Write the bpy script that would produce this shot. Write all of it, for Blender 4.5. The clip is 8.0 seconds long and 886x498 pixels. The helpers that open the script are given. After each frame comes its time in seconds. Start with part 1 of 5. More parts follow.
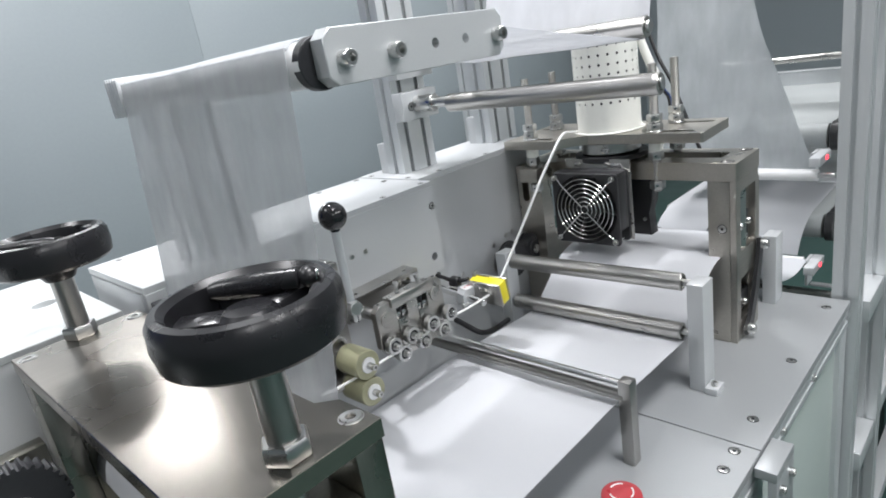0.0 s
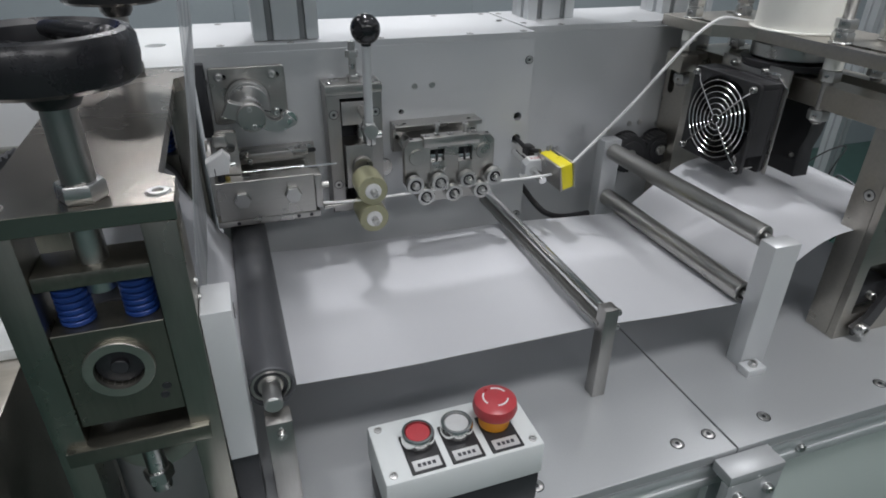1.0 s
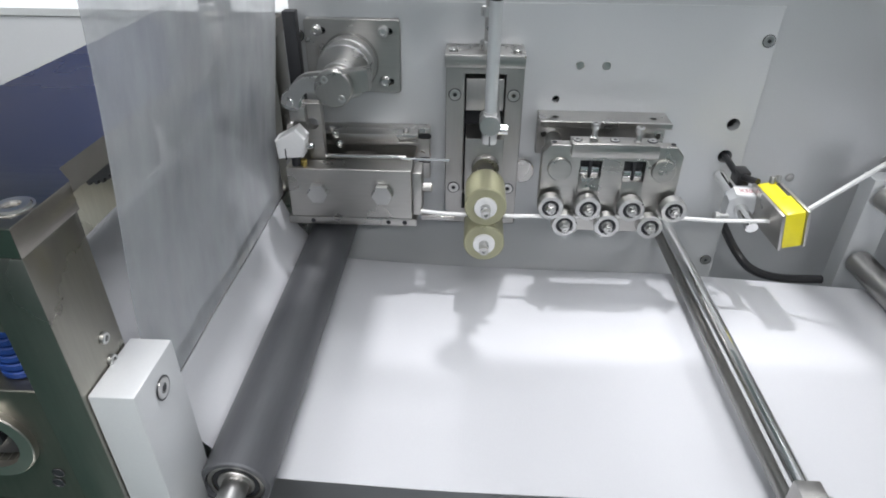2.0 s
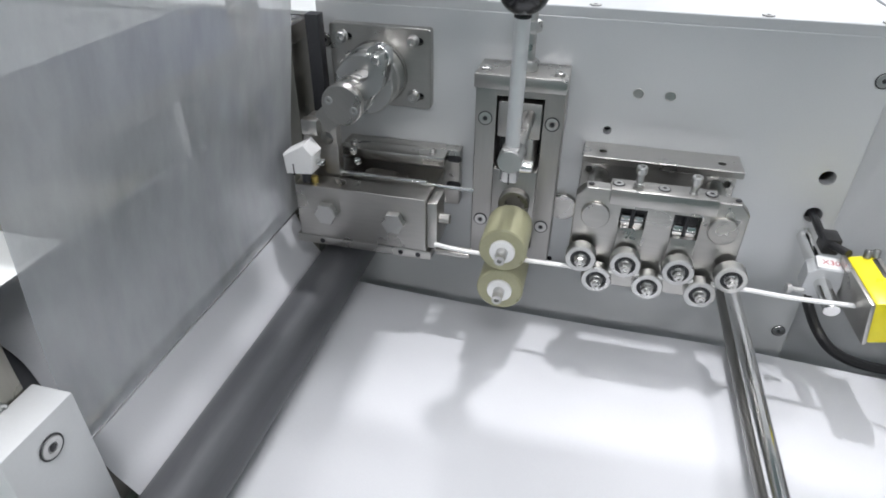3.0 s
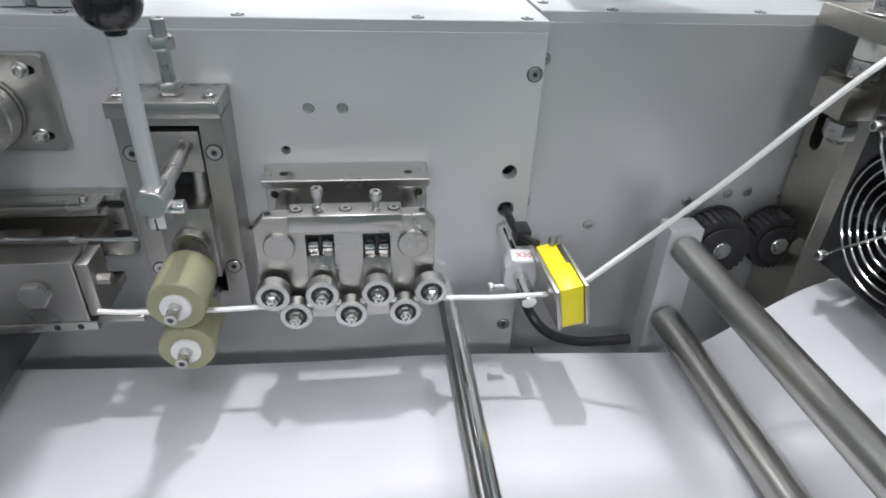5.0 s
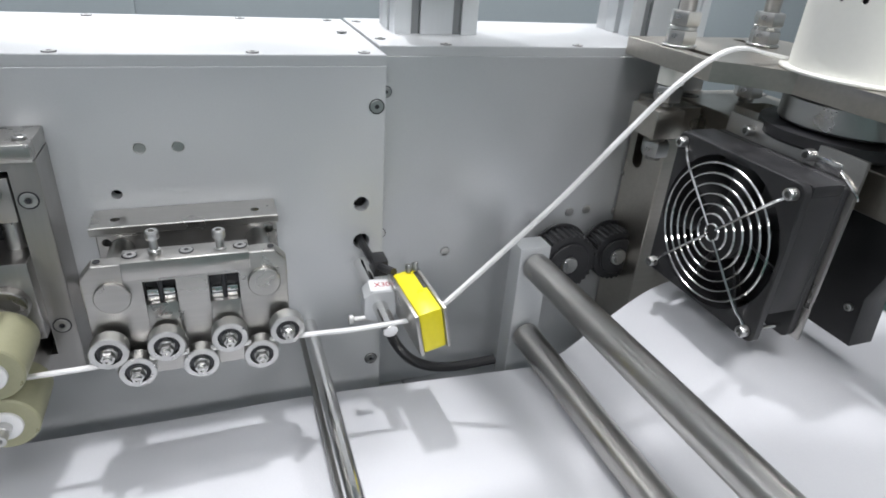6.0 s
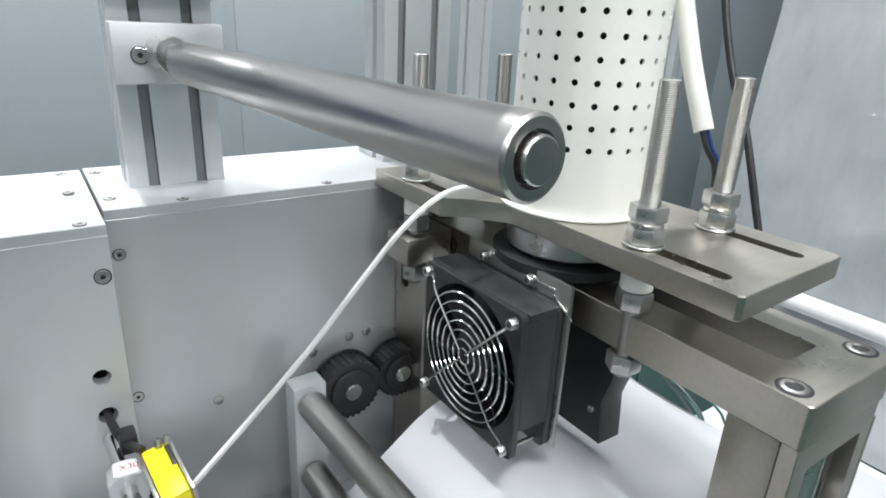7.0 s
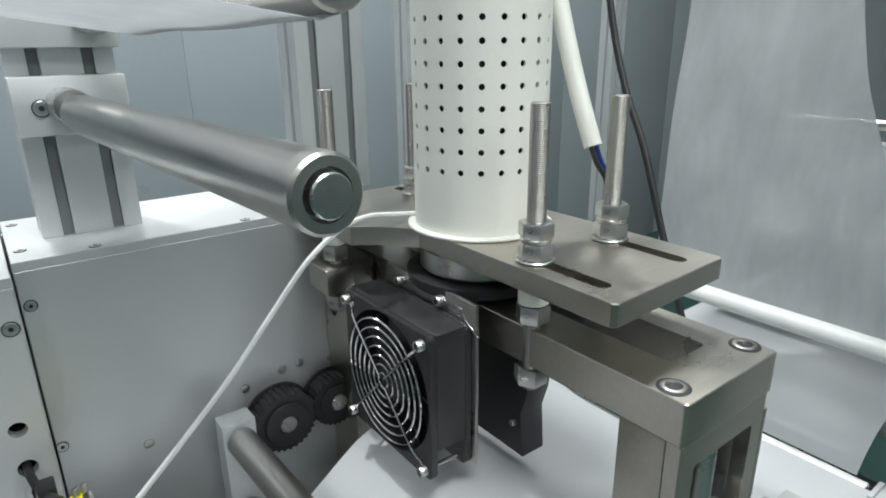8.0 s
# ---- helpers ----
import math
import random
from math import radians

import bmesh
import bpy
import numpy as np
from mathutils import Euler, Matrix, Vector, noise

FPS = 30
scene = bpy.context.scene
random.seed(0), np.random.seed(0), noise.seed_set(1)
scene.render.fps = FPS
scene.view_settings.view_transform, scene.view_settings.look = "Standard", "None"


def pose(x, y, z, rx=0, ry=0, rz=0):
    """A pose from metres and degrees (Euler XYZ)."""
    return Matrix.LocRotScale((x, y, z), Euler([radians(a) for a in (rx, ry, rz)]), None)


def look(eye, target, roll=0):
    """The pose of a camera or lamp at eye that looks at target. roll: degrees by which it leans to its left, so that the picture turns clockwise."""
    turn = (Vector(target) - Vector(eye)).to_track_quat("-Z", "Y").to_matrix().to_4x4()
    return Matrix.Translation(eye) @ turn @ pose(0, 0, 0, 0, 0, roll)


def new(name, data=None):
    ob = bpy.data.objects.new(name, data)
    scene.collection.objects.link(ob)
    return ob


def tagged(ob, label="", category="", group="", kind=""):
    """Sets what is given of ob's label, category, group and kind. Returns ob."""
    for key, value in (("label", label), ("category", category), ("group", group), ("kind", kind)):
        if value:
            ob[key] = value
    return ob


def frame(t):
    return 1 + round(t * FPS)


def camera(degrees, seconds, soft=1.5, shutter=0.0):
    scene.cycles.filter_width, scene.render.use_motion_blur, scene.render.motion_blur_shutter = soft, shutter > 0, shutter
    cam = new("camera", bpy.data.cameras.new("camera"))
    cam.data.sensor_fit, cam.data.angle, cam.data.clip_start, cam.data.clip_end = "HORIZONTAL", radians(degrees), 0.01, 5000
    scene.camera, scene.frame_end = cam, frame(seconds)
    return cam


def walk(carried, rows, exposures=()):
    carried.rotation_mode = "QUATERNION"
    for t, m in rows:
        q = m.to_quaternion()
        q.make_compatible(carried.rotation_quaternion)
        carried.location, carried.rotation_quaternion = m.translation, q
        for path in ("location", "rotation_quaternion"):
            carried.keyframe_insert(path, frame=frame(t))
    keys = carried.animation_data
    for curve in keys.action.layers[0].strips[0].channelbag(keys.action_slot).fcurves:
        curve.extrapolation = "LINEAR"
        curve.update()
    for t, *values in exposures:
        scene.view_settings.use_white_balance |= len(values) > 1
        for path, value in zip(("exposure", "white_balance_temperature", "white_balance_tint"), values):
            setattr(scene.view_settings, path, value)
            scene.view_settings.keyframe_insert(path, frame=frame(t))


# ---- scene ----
cam = camera(71.7, 8.0, 1.8)
EXPOSURES = [(0.0, -0.25, 6500, 9), (0.5, -0.36, 6500, 10), (1.0, -0.95, 6500, 10), (1.4, -0.28, 6500, 10), (2.0, -0.14, 6500, 10), (3.5, -0.15, 6500, 10), (4.5, -0.32, 6500, 10), (6.0, -0.22, 6500, 10), (6.5, 0.04, 6500, 10), (7.2, -0.18, 6500, 5), (8.0, -0.5, 6500, 2)]
PATH = [
    (0, (-0.291, -0.653, 1.314), (1.035, 0.711, 0.698), -9.5),
    (0.3, (-0.207, -0.753, 1.314), (0.885, 0.778, 0.635), -5.9),
    (0.5, (-0.131, -0.795, 1.296), (0.822, 0.787, 0.527), -2.7),
    (0.7, (-0.087, -0.803, 1.277), (0.714, 0.805, 0.397), -0.2),
    (1, (-0.056, -0.772, 1.272), (0.522, 0.878, 0.299), 0.8),
    (1.5, (0.011, -0.635, 1.258), (0.321, 1.062, 0.246), 1.8),
    (2, (0.072, -0.571, 1.226), (-0.002, 1.116, 0.154), 0.4),
    (3.3, (0.143, -0.462, 1.231), (-0.259, 1.152, 0.121), 0.8),
    (3.5, (0.147, -0.446, 1.218), (-0.121, 1.216, 0.139), 1.7),
    (4, (0.165, -0.426, 1.226), (0.098, 1.252, 0.139), 1.8),
    (4.5, (0.193, -0.433, 1.216), (0.242, 1.261, 0.154), 1.3),
    (4.7, (0.205, -0.432, 1.224), (0.322, 1.248, 0.144), 1.7),
    (5.8, (0.218, -0.436, 1.208), (0.791, 1.214, 0.234), 4.3),
    (6, (0.225, -0.439, 1.213), (0.868, 1.211, 0.283), 4.3),
    (6.5, (0.269, -0.44, 1.245), (1.175, 1.142, 0.422), 4.8),
    (7, (0.305, -0.453, 1.271), (1.379, 1.079, 0.564), 2.7),
    (7.5, (0.32, -0.47, 1.282), (1.465, 1.04, 0.643), 0.8),
    (8, (0.342, -0.493, 1.278), (1.484, 1.02, 0.641), -0.7),
]
walk(cam, [(t, look(eye, target, roll)) for t, eye, target, roll in PATH], EXPOSURES)
PANEL_POWER = (26, 52, 56, 46, 50, 44, 56, 56, 56)

# ---- light ----
world = bpy.data.worlds.new("world")
scene.world = world
world.use_nodes = True
world.node_tree.nodes["Background"].inputs[0].default_value = (0.75, 0.85, 0.9, 1)
world.node_tree.nodes["Background"].inputs[1].default_value = 0.05


# ---- materials ----
def mat(name, base, rough=0.5, metal=0.0, vary=0.08, scale=30.0, bump=0.05, fine=400.0, stretch=(1, 1, 1), trans=0.0, coat=0.0, stain=0.0, emit=None):
    m = bpy.data.materials.new(name)
    m.use_nodes = True
    nt = m.node_tree
    b = nt.nodes["Principled BSDF"]
    tc = nt.nodes.new("ShaderNodeTexCoord")
    mp = nt.nodes.new("ShaderNodeMapping")
    mp.inputs["Scale"].default_value = stretch
    nt.links.new(tc.outputs["Object"], mp.inputs[0])
    n1 = nt.nodes.new("ShaderNodeTexNoise")
    n1.inputs["Scale"].default_value, n1.inputs["Detail"].default_value = scale, 5
    n2 = nt.nodes.new("ShaderNodeTexNoise")
    n2.inputs["Scale"].default_value, n2.inputs["Detail"].default_value = fine, 3
    nt.links.new(tc.outputs["Object"], n1.inputs[0])
    nt.links.new(mp.outputs[0], n2.inputs[0])
    mix = nt.nodes.new("ShaderNodeMath")
    mix.operation = "ADD"
    nt.links.new(n1.outputs[0], mix.inputs[0])
    nt.links.new(n2.outputs[0], mix.inputs[1])
    ramp = nt.nodes.new("ShaderNodeMapRange")
    ramp.inputs[1].default_value, ramp.inputs[2].default_value = 0.6, 1.4
    ramp.inputs[3].default_value, ramp.inputs[4].default_value = 1 - vary, 1 + vary
    nt.links.new(mix.outputs[0], ramp.inputs[0])
    col = nt.nodes.new("ShaderNodeVectorMath")
    col.operation = "SCALE"
    col.inputs[0].default_value = base
    nt.links.new(ramp.outputs[0], col.inputs["Scale"])
    nt.links.new(col.outputs[0], b.inputs["Base Color"])
    rr = nt.nodes.new("ShaderNodeMapRange")
    rr.inputs[1].default_value, rr.inputs[2].default_value = 0.3, 0.7
    rr.inputs[3].default_value, rr.inputs[4].default_value = max(0.02, rough - 0.08), min(1, rough + 0.08)
    nt.links.new(n1.outputs[0], rr.inputs[0])
    nt.links.new(rr.outputs[0], b.inputs["Roughness"])
    b.inputs["Metallic"].default_value = metal
    b.inputs["Transmission Weight"].default_value = trans
    b.inputs["Coat Weight"].default_value = coat
    if bump:
        bp = nt.nodes.new("ShaderNodeBump")
        bp.inputs["Strength"].default_value, bp.inputs["Distance"].default_value = bump, 0.0006
        nt.links.new(n2.outputs[0], bp.inputs["Height"])
        nt.links.new(bp.outputs[0], b.inputs["Normal"])
    if emit:
        b.inputs["Emission Color"].default_value = (*emit[0], 1)
        b.inputs["Emission Strength"].default_value = emit[1]
    return m


def sheet_mat(name, base, through_part, fine=900.0, mottle=0.0):
    """Thin nonwoven cloth: a diffuse face that lets part of the light through, unevenly thick."""
    m = mat(name, base, 0.85, 0, 0.03, 14.0, 0.25, fine)
    nt = m.node_tree
    out, b = nt.nodes["Material Output"], nt.nodes["Principled BSDF"]
    tl = nt.nodes.new("ShaderNodeBsdfTranslucent")
    tl.inputs[0].default_value = (*base, 1)
    mx = nt.nodes.new("ShaderNodeMixShader")
    mx.inputs[0].default_value = 0.3
    nt.links.new(b.outputs[0], mx.inputs[1])
    nt.links.new(tl.outputs[0], mx.inputs[2])
    if not through_part:
        nt.links.new(mx.outputs[0], out.inputs[0])
        return m
    tr = nt.nodes.new("ShaderNodeBsdfTransparent")
    mx2 = nt.nodes.new("ShaderNodeMixShader")
    tc = nt.nodes.new("ShaderNodeTexCoord")
    mp = nt.nodes.new("ShaderNodeMapping")
    mp.inputs["Scale"].default_value = (1, 1, 0.35)
    n = nt.nodes.new("ShaderNodeTexNoise")
    n.inputs["Scale"].default_value, n.inputs["Detail"].default_value = 26.0, 7
    rg = nt.nodes.new("ShaderNodeMapRange")
    rg.inputs[1].default_value, rg.inputs[2].default_value = 0.3, 0.7
    rg.inputs[3].default_value, rg.inputs[4].default_value = through_part - mottle, through_part + mottle
    nt.links.new(tc.outputs["Object"], mp.inputs[0])
    nt.links.new(mp.outputs[0], n.inputs[0])
    nt.links.new(n.outputs[0], rg.inputs[0])
    nt.links.new(rg.outputs[0], mx2.inputs[0])
    nt.links.new(mx.outputs[0], mx2.inputs[1])
    nt.links.new(tr.outputs[0], mx2.inputs[2])
    nt.links.new(mx2.outputs[0], out.inputs[0])
    return m


ANODISED = mat("anodised_aluminium", (0.60, 0.615, 0.625), 0.40, 0.25, 0.025, 9, 0.05, 700)
SATIN = mat("satin_aluminium", (0.60, 0.615, 0.625), 0.37, 0.50, 0.025, 9, 0.05, 700)
PANELGREEN = mat("grey_green_panel", (0.44, 0.50, 0.475), 0.4, 0, 0.03, 6, 0.04, 400)
LEGNICKEL = mat("satin_nickel_leg", (0.33, 0.32, 0.285), 0.30, 1.0, 0.08, 16, 0.06, 400, (1, 1, 0.1))
TABLETOP = mat("table_aluminium", (0.42, 0.435, 0.445), 0.38, 0.35, 0.04, 6, 0.05, 600)
PAINT = mat("white_machine_paint", (0.58, 0.60, 0.60), 0.4, 0.0, 0.02, 7, 0.06, 500)
PROFILE = mat("aluminium_profile", (0.66, 0.68, 0.69), 0.38, 0.5, 0.03, 12, 0.05, 300, (1, 1, 0.05))
STEEL = mat("ground_steel", (0.47, 0.46, 0.44), 0.32, 1.0, 0.06, 25, 0.05, 500, (0.08, 1, 1))
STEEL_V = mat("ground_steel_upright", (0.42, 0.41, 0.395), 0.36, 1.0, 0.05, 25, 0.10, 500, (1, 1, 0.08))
STUD = mat("threaded_steel", (0.33, 0.325, 0.31), 0.42, 1.0, 0.05, 40, 0.0)
NICKEL = mat("nickel_plate", (0.49, 0.465, 0.42), 0.34, 1.0, 0.09, 18, 0.06, 300, (0.1, 1, 1))
ROLLER = mat("turned_steel", (0.50, 0.49, 0.47), 0.33, 1.0, 0.03, 14, 0.10, 600, (1, 0.06, 1))
CHROME = mat("bright_chrome", (0.78, 0.78, 0.77), 0.12, 1.0, 0.03, 40, 0.0)
ZINC = mat("zinc_bolt", (0.58, 0.58, 0.57), 0.32, 1.0, 0.02, 60, 0.0, 300)
# Black oxide parts, and the black put in for shaded holes and slots.
DARK = mat("black_oxide_and_shade", (0.035, 0.036, 0.04), 0.42, 0.3, 0.15, 40, 0.1, 500)
BLACK = mat("black_plastic", (0.028, 0.028, 0.030), 0.38, 0, 0.12, 40, 0.12, 600)
GLOSSBLACK = mat("gloss_black_bakelite", (0.012, 0.012, 0.014), 0.16, 0, 0.1, 60, 0.03, 900, coat=0.3)
RUBBER = mat("dark_rubber", (0.085, 0.088, 0.095), 0.42, 0.25, 0.08, 20, 0.1, 500, (1, 0.1, 1))
SLOTGREY = mat("grey_slot_strip", (0.20, 0.21, 0.215), 0.5, 0, 0.08, 20, 0.1, 500, (1, 1, 0.1))
WEB = sheet_mat("white_nonwoven", (0.68, 0.69, 0.715), 0.0)
# Same cloth, base lowered for shade, against the strong lamp above it.
FILM2 = sheet_mat("crumpled_nonwoven_dimmed", (0.55, 0.58, 0.595), 0.24, 500, 0.16)
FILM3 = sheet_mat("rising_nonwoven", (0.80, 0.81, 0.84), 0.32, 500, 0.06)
FILM = sheet_mat("thin_nonwoven", (0.66, 0.68, 0.70), 0.54, 500, 0.13)
WIRE = mat("white_pvc", (0.85, 0.85, 0.84), 0.45, 0, 0.02, 200, 0.0)
DUCT = mat("cream_duct", (0.82, 0.82, 0.77), 0.4, 0, 0.02, 20, 0.04, 300)
WHITE = mat("white_plastic", (0.80, 0.80, 0.80), 0.4, 0, 0.03, 60, 0.04)
YELLOW = mat("yellow_tape", (0.85, 0.74, 0.02), 0.35, 0, 0.04, 60, 0.1, 200)
GREYBOX = mat("grey_enclosure", (0.66, 0.69, 0.69), 0.45, 0, 0.02, 30, 0.1, 900)
RED = mat("red_plastic", (0.43, 0.05, 0.06), 0.35, 0, 0.05, 60, 0.03)
AMBER = mat("amber_plastic", (0.75, 0.30, 0.02), 0.4, 0, 0.05, 60, 0.03)
BRASS = mat("dull_brass", (0.42, 0.33, 0.10), 0.4, 0.8, 0.05, 60, 0.0)
URETHANE = mat("cloudy_urethane", (0.40, 0.395, 0.25), 0.35, 0, 0.06, 60, 0.08, 400, trans=0.25)
# Spring blue and press nickels are darkened for shade and dim reflections there.
BLUE = mat("blue_spring", (0.014, 0.048, 0.22), 0.4, 0.1, 0.08, 40, 0.05)
PRESSTOP = mat("darkened_nickel_top", (0.36, 0.335, 0.30), 0.27, 1.0, 0.06, 3, 0.05, 300, (0.1, 1, 1))
WHEELBLACK = mat("moulded_black", (0.014, 0.014, 0.016), 0.30, 0, 0.1, 40, 0.06, 900)
OLIVE = mat("shaded_nickel", (0.215, 0.21, 0.18), 0.32, 0.95, 0.10, 16, 0.08, 400, (1, 1, 0.1))
FLOOR = mat("green_epoxy", (0.032, 0.072, 0.062), 0.35, 0, 0.10, 3, 0.05, 60)
PANEL = mat("wall_panel", (0.30, 0.34, 0.36), 0.35, 0, 0.03, 2, 0.03, 80)
CEIL = mat("ceiling_panel", (0.75, 0.77, 0.78), 0.6, 0, 0.02, 4, 0.03, 80)
GREEN = mat("green_rubber", (0.03, 0.13, 0.10), 0.5, 0, 0.1, 20, 0.1)
LABEL = mat("silver_label", (0.62, 0.63, 0.63), 0.4, 0.3, 0.05, 90, 0.0)
INK = mat("dark_ink", (0.05, 0.05, 0.06), 0.6, 0, 0.1, 90, 0.0)
REDINK = mat("red_ink", (0.45, 0.05, 0.06), 0.6, 0, 0.1, 90, 0.0)
BELT = mat("belt_grey", (0.38, 0.40, 0.40), 0.5, 0, 0.06, 8, 0.08, 200)
LAMP = mat("lamp_diffuser", (0.9, 0.9, 0.9), 0.5, 0, 0.0, 5, 0.0, emit=((1.0, 0.985, 0.98), 9.0))
LED = mat("red_led", (0.6, 0.02, 0.02), 0.3, 0, 0.0, 50, 0.0, emit=((1.0, 0.03, 0.05), 6.0))
CLEAR = mat("clear_acrylic", (0.9, 0.95, 0.95), 0.05, 0, 0.0, 20, 0.0, trans=1.0)

# ---- mesh tools ----
PLACE = {}


def joined(*bms):
    out = bmesh.new()
    for b in bms:
        me = bpy.data.meshes.new("tmp")
        b.to_mesh(me)
        b.free()
        out.from_mesh(me)
        bpy.data.meshes.remove(me)
    return out


def box(x0, x1, y0, y1, z0, z1, bev=0.0008, m=None):
    bm = bmesh.new()
    bmesh.ops.create_cube(bm, size=1, matrix=Matrix.Translation(((x0 + x1) / 2, (y0 + y1) / 2, (z0 + z1) / 2)) @ Matrix.Diagonal((abs(x1 - x0), abs(y1 - y0), abs(z1 - z0), 1)))
    if bev:
        bmesh.ops.bevel(bm, geom=bm.edges[:], offset=min(bev, 0.4 * min(abs(x1 - x0), abs(y1 - y0), abs(z1 - z0))), segments=2, affect="EDGES", profile=0.5)
    if m:
        bm.transform(m)
    return bm


def along(p0, p1):
    """A matrix that carries z onto the line from p0 to p1, with its length."""
    a, b = Vector(p0), Vector(p1)
    return Matrix.Translation(a) @ (b - a).to_track_quat("Z", "Y").to_matrix().to_4x4(), (b - a).length


def lathe(profile, m=Matrix(), seg=28, twist=0.0):
    """Turns (radius, height) pairs round z."""
    bm = bmesh.new()
    rings = []
    for r, h in profile:
        if r < 1e-7:
            rings.append([bm.verts.new((0, 0, h))])
        else:
            rings.append([bm.verts.new((r * math.cos(twist + 2 * math.pi * i / seg), r * math.sin(twist + 2 * math.pi * i / seg), h)) for i in range(seg)])
    for a, b in zip(rings, rings[1:]):
        for i in range(seg):
            j = (i + 1) % seg
            if len(a) == 1 and len(b) > 1:
                bm.faces.new((a[0], b[j], b[i]))
            elif len(b) == 1 and len(a) > 1:
                bm.faces.new((a[i], a[j], b[0]))
            elif len(a) > 1:
                bm.faces.new((a[i], a[j], b[j], b[i]))
    bmesh.ops.recalc_face_normals(bm, faces=bm.faces[:])
    bm.transform(m)
    return bm


def rod(p0, p1, r, seg=28, c=0.0006):
    m, h = along(p0, p1)
    c = min(c, r * 0.3, h * 0.3)
    return lathe([(0, 0), (r - c, 0), (r, c), (r, h - c), (r - c, h), (0, h)], m, seg)


def ring(p0, p1, r, inner, seg=32, c=0.0006):
    m, h = along(p0, p1)
    return lathe([(inner, 0), (r - c, 0), (r, c), (r, h - c), (r - c, h), (inner, h), (inner, 0)], m, seg)


def hexa(p0, p1, flats, twist=0.0):
    m, h = along(p0, p1)
    r = flats / 2 / math.cos(math.pi / 6)
    return lathe([(0, 0), (r * 0.93, 0), (r, h * 0.12), (r, h * 0.88), (r * 0.93, h), (0, h)], m, 6, twist)


def ball(c, r, seg=28):
    n = 14
    return lathe([(r * math.sin(math.pi * k / n) if 0 < k < n else 0, -r * math.cos(math.pi * k / n)) for k in range(n + 1)], Matrix.Translation(c), seg)


def circ(cx, cy, r, n=22):
    return [(cx + r * math.cos(2 * math.pi * i / n), cy + r * math.sin(2 * math.pi * i / n)) for i in range(n)]


def slot(cx, cy, length, w, turn=0.0, n=8):
    pts, r, c, s = [], w / 2, math.cos(turn), math.sin(turn)
    for side in (1, -1):
        for i in range(n + 1):
            a = -math.pi / 2 + math.pi * i / n + (0 if side > 0 else math.pi)
            pts.append((side * (length - w) / 2 + r * math.cos(a), r * math.sin(a)))
    return [(cx + c * x - s * y, cy + s * x + c * y) for x, y in pts]


def rect(x0, x1, y0, y1, r=0.0, n=4):
    if not r:
        return [(x0, y0), (x1, y0), (x1, y1), (x0, y1)]
    pts = []
    for cx, cy, a0 in ((x1 - r, y0 + r, -90), (x1 - r, y1 - r, 0), (x0 + r, y1 - r, 90), (x0 + r, y0 + r, 180)):
        for i in range(n + 1):
            a = radians(a0 + 90 * i / n)
            pts.append((cx + r * math.cos(a), cy + r * math.sin(a)))
    return pts


def plate(outline, holes, t, m=Matrix(), c=0.0006):
    """A plate of thickness t above z = 0 with real holes, its outer rim chamfered."""
    from_poly = [[Vector((x, y, 0)) for x, y in loop] for loop in (outline, *holes)]
    flat = [v for loop in from_poly for v in loop]
    from mathutils.geometry import tessellate_polygon
    tris = tessellate_polygon(from_poly)
    cx, cy = sum(x for x, y in outline) / len(outline), sum(y for x, y in outline) / len(outline)
    sx = max(abs(x - cx) for x, y in outline)
    sy = max(abs(y - cy) for x, y in outline)
    n0 = len(outline)
    bm = bmesh.new()

    def shrunk(k, v):
        if k >= n0:
            return v
        return Vector((cx + (v.x - cx) * (1 - c / sx), cy + (v.y - cy) * (1 - c / sy), 0))

    low = [bm.verts.new(shrunk(k, v)) for k, v in enumerate(flat)]
    top = [bm.verts.new(shrunk(k, v) + Vector((0, 0, t))) for k, v in enumerate(flat)]
    for tri in tris:
        try:
            bm.faces.new([top[i] for i in tri])
            bm.faces.new([low[i] for i in reversed(tri)])
        except ValueError:
            pass
    a = 0
    for li, loop in enumerate(from_poly):
        n = len(loop)
        idx = range(a, a + n)
        if li == 0:
            l1 = [bm.verts.new(flat[k] + Vector((0, 0, c))) for k in idx]
            l2 = [bm.verts.new(flat[k] + Vector((0, 0, t - c))) for k in idx]
            layers = [[low[k] for k in idx], l1, l2, [top[k] for k in idx]]
        else:
            layers = [[low[k] for k in idx], [top[k] for k in idx]]
        for u, w in zip(layers, layers[1:]):
            for i in range(n):
                j = (i + 1) % n
                bm.faces.new((u[i], u[j], w[j], w[i]))
        a += n
    bmesh.ops.recalc_face_normals(bm, faces=bm.faces[:])
    bm.transform(m)
    return bm


FRONT = Matrix(((1, 0, 0, 0), (0, 0, 1, 0), (0, 1, 0, 0), (0, 0, 0, 1)))  # plate x, y -> world x, z; thickness -> +y


def front(y):
    return Matrix.Translation((0, y, 0)) @ FRONT


SIDE = Matrix(((0, 0, 1, 0), (1, 0, 0, 0), (0, 1, 0, 0), (0, 0, 0, 1)))  # plate x, y -> world y, z; thickness -> +x


def side(x):
    return Matrix.Translation((x, 0, 0)) @ SIDE


def flat(z):
    return Matrix.Translation((0, 0, z))


def smooth_line(pts, n=8):
    out, p = [], [Vector(q) for q in pts]
    p = [p[0] * 2 - p[1]] + p + [p[-1] * 2 - p[-2]]
    for i in range(1, len(p) - 2):
        for k in range(n):
            t = k / n
            a, b, c, d = p[i - 1 : i + 3]
            out.append(0.5 * ((2 * b) + (c - a) * t + (2 * a - 5 * b + 4 * c - d) * t * t + (3 * b - a - 3 * c + d) * t ** 3))
    return out + [p[-2]]


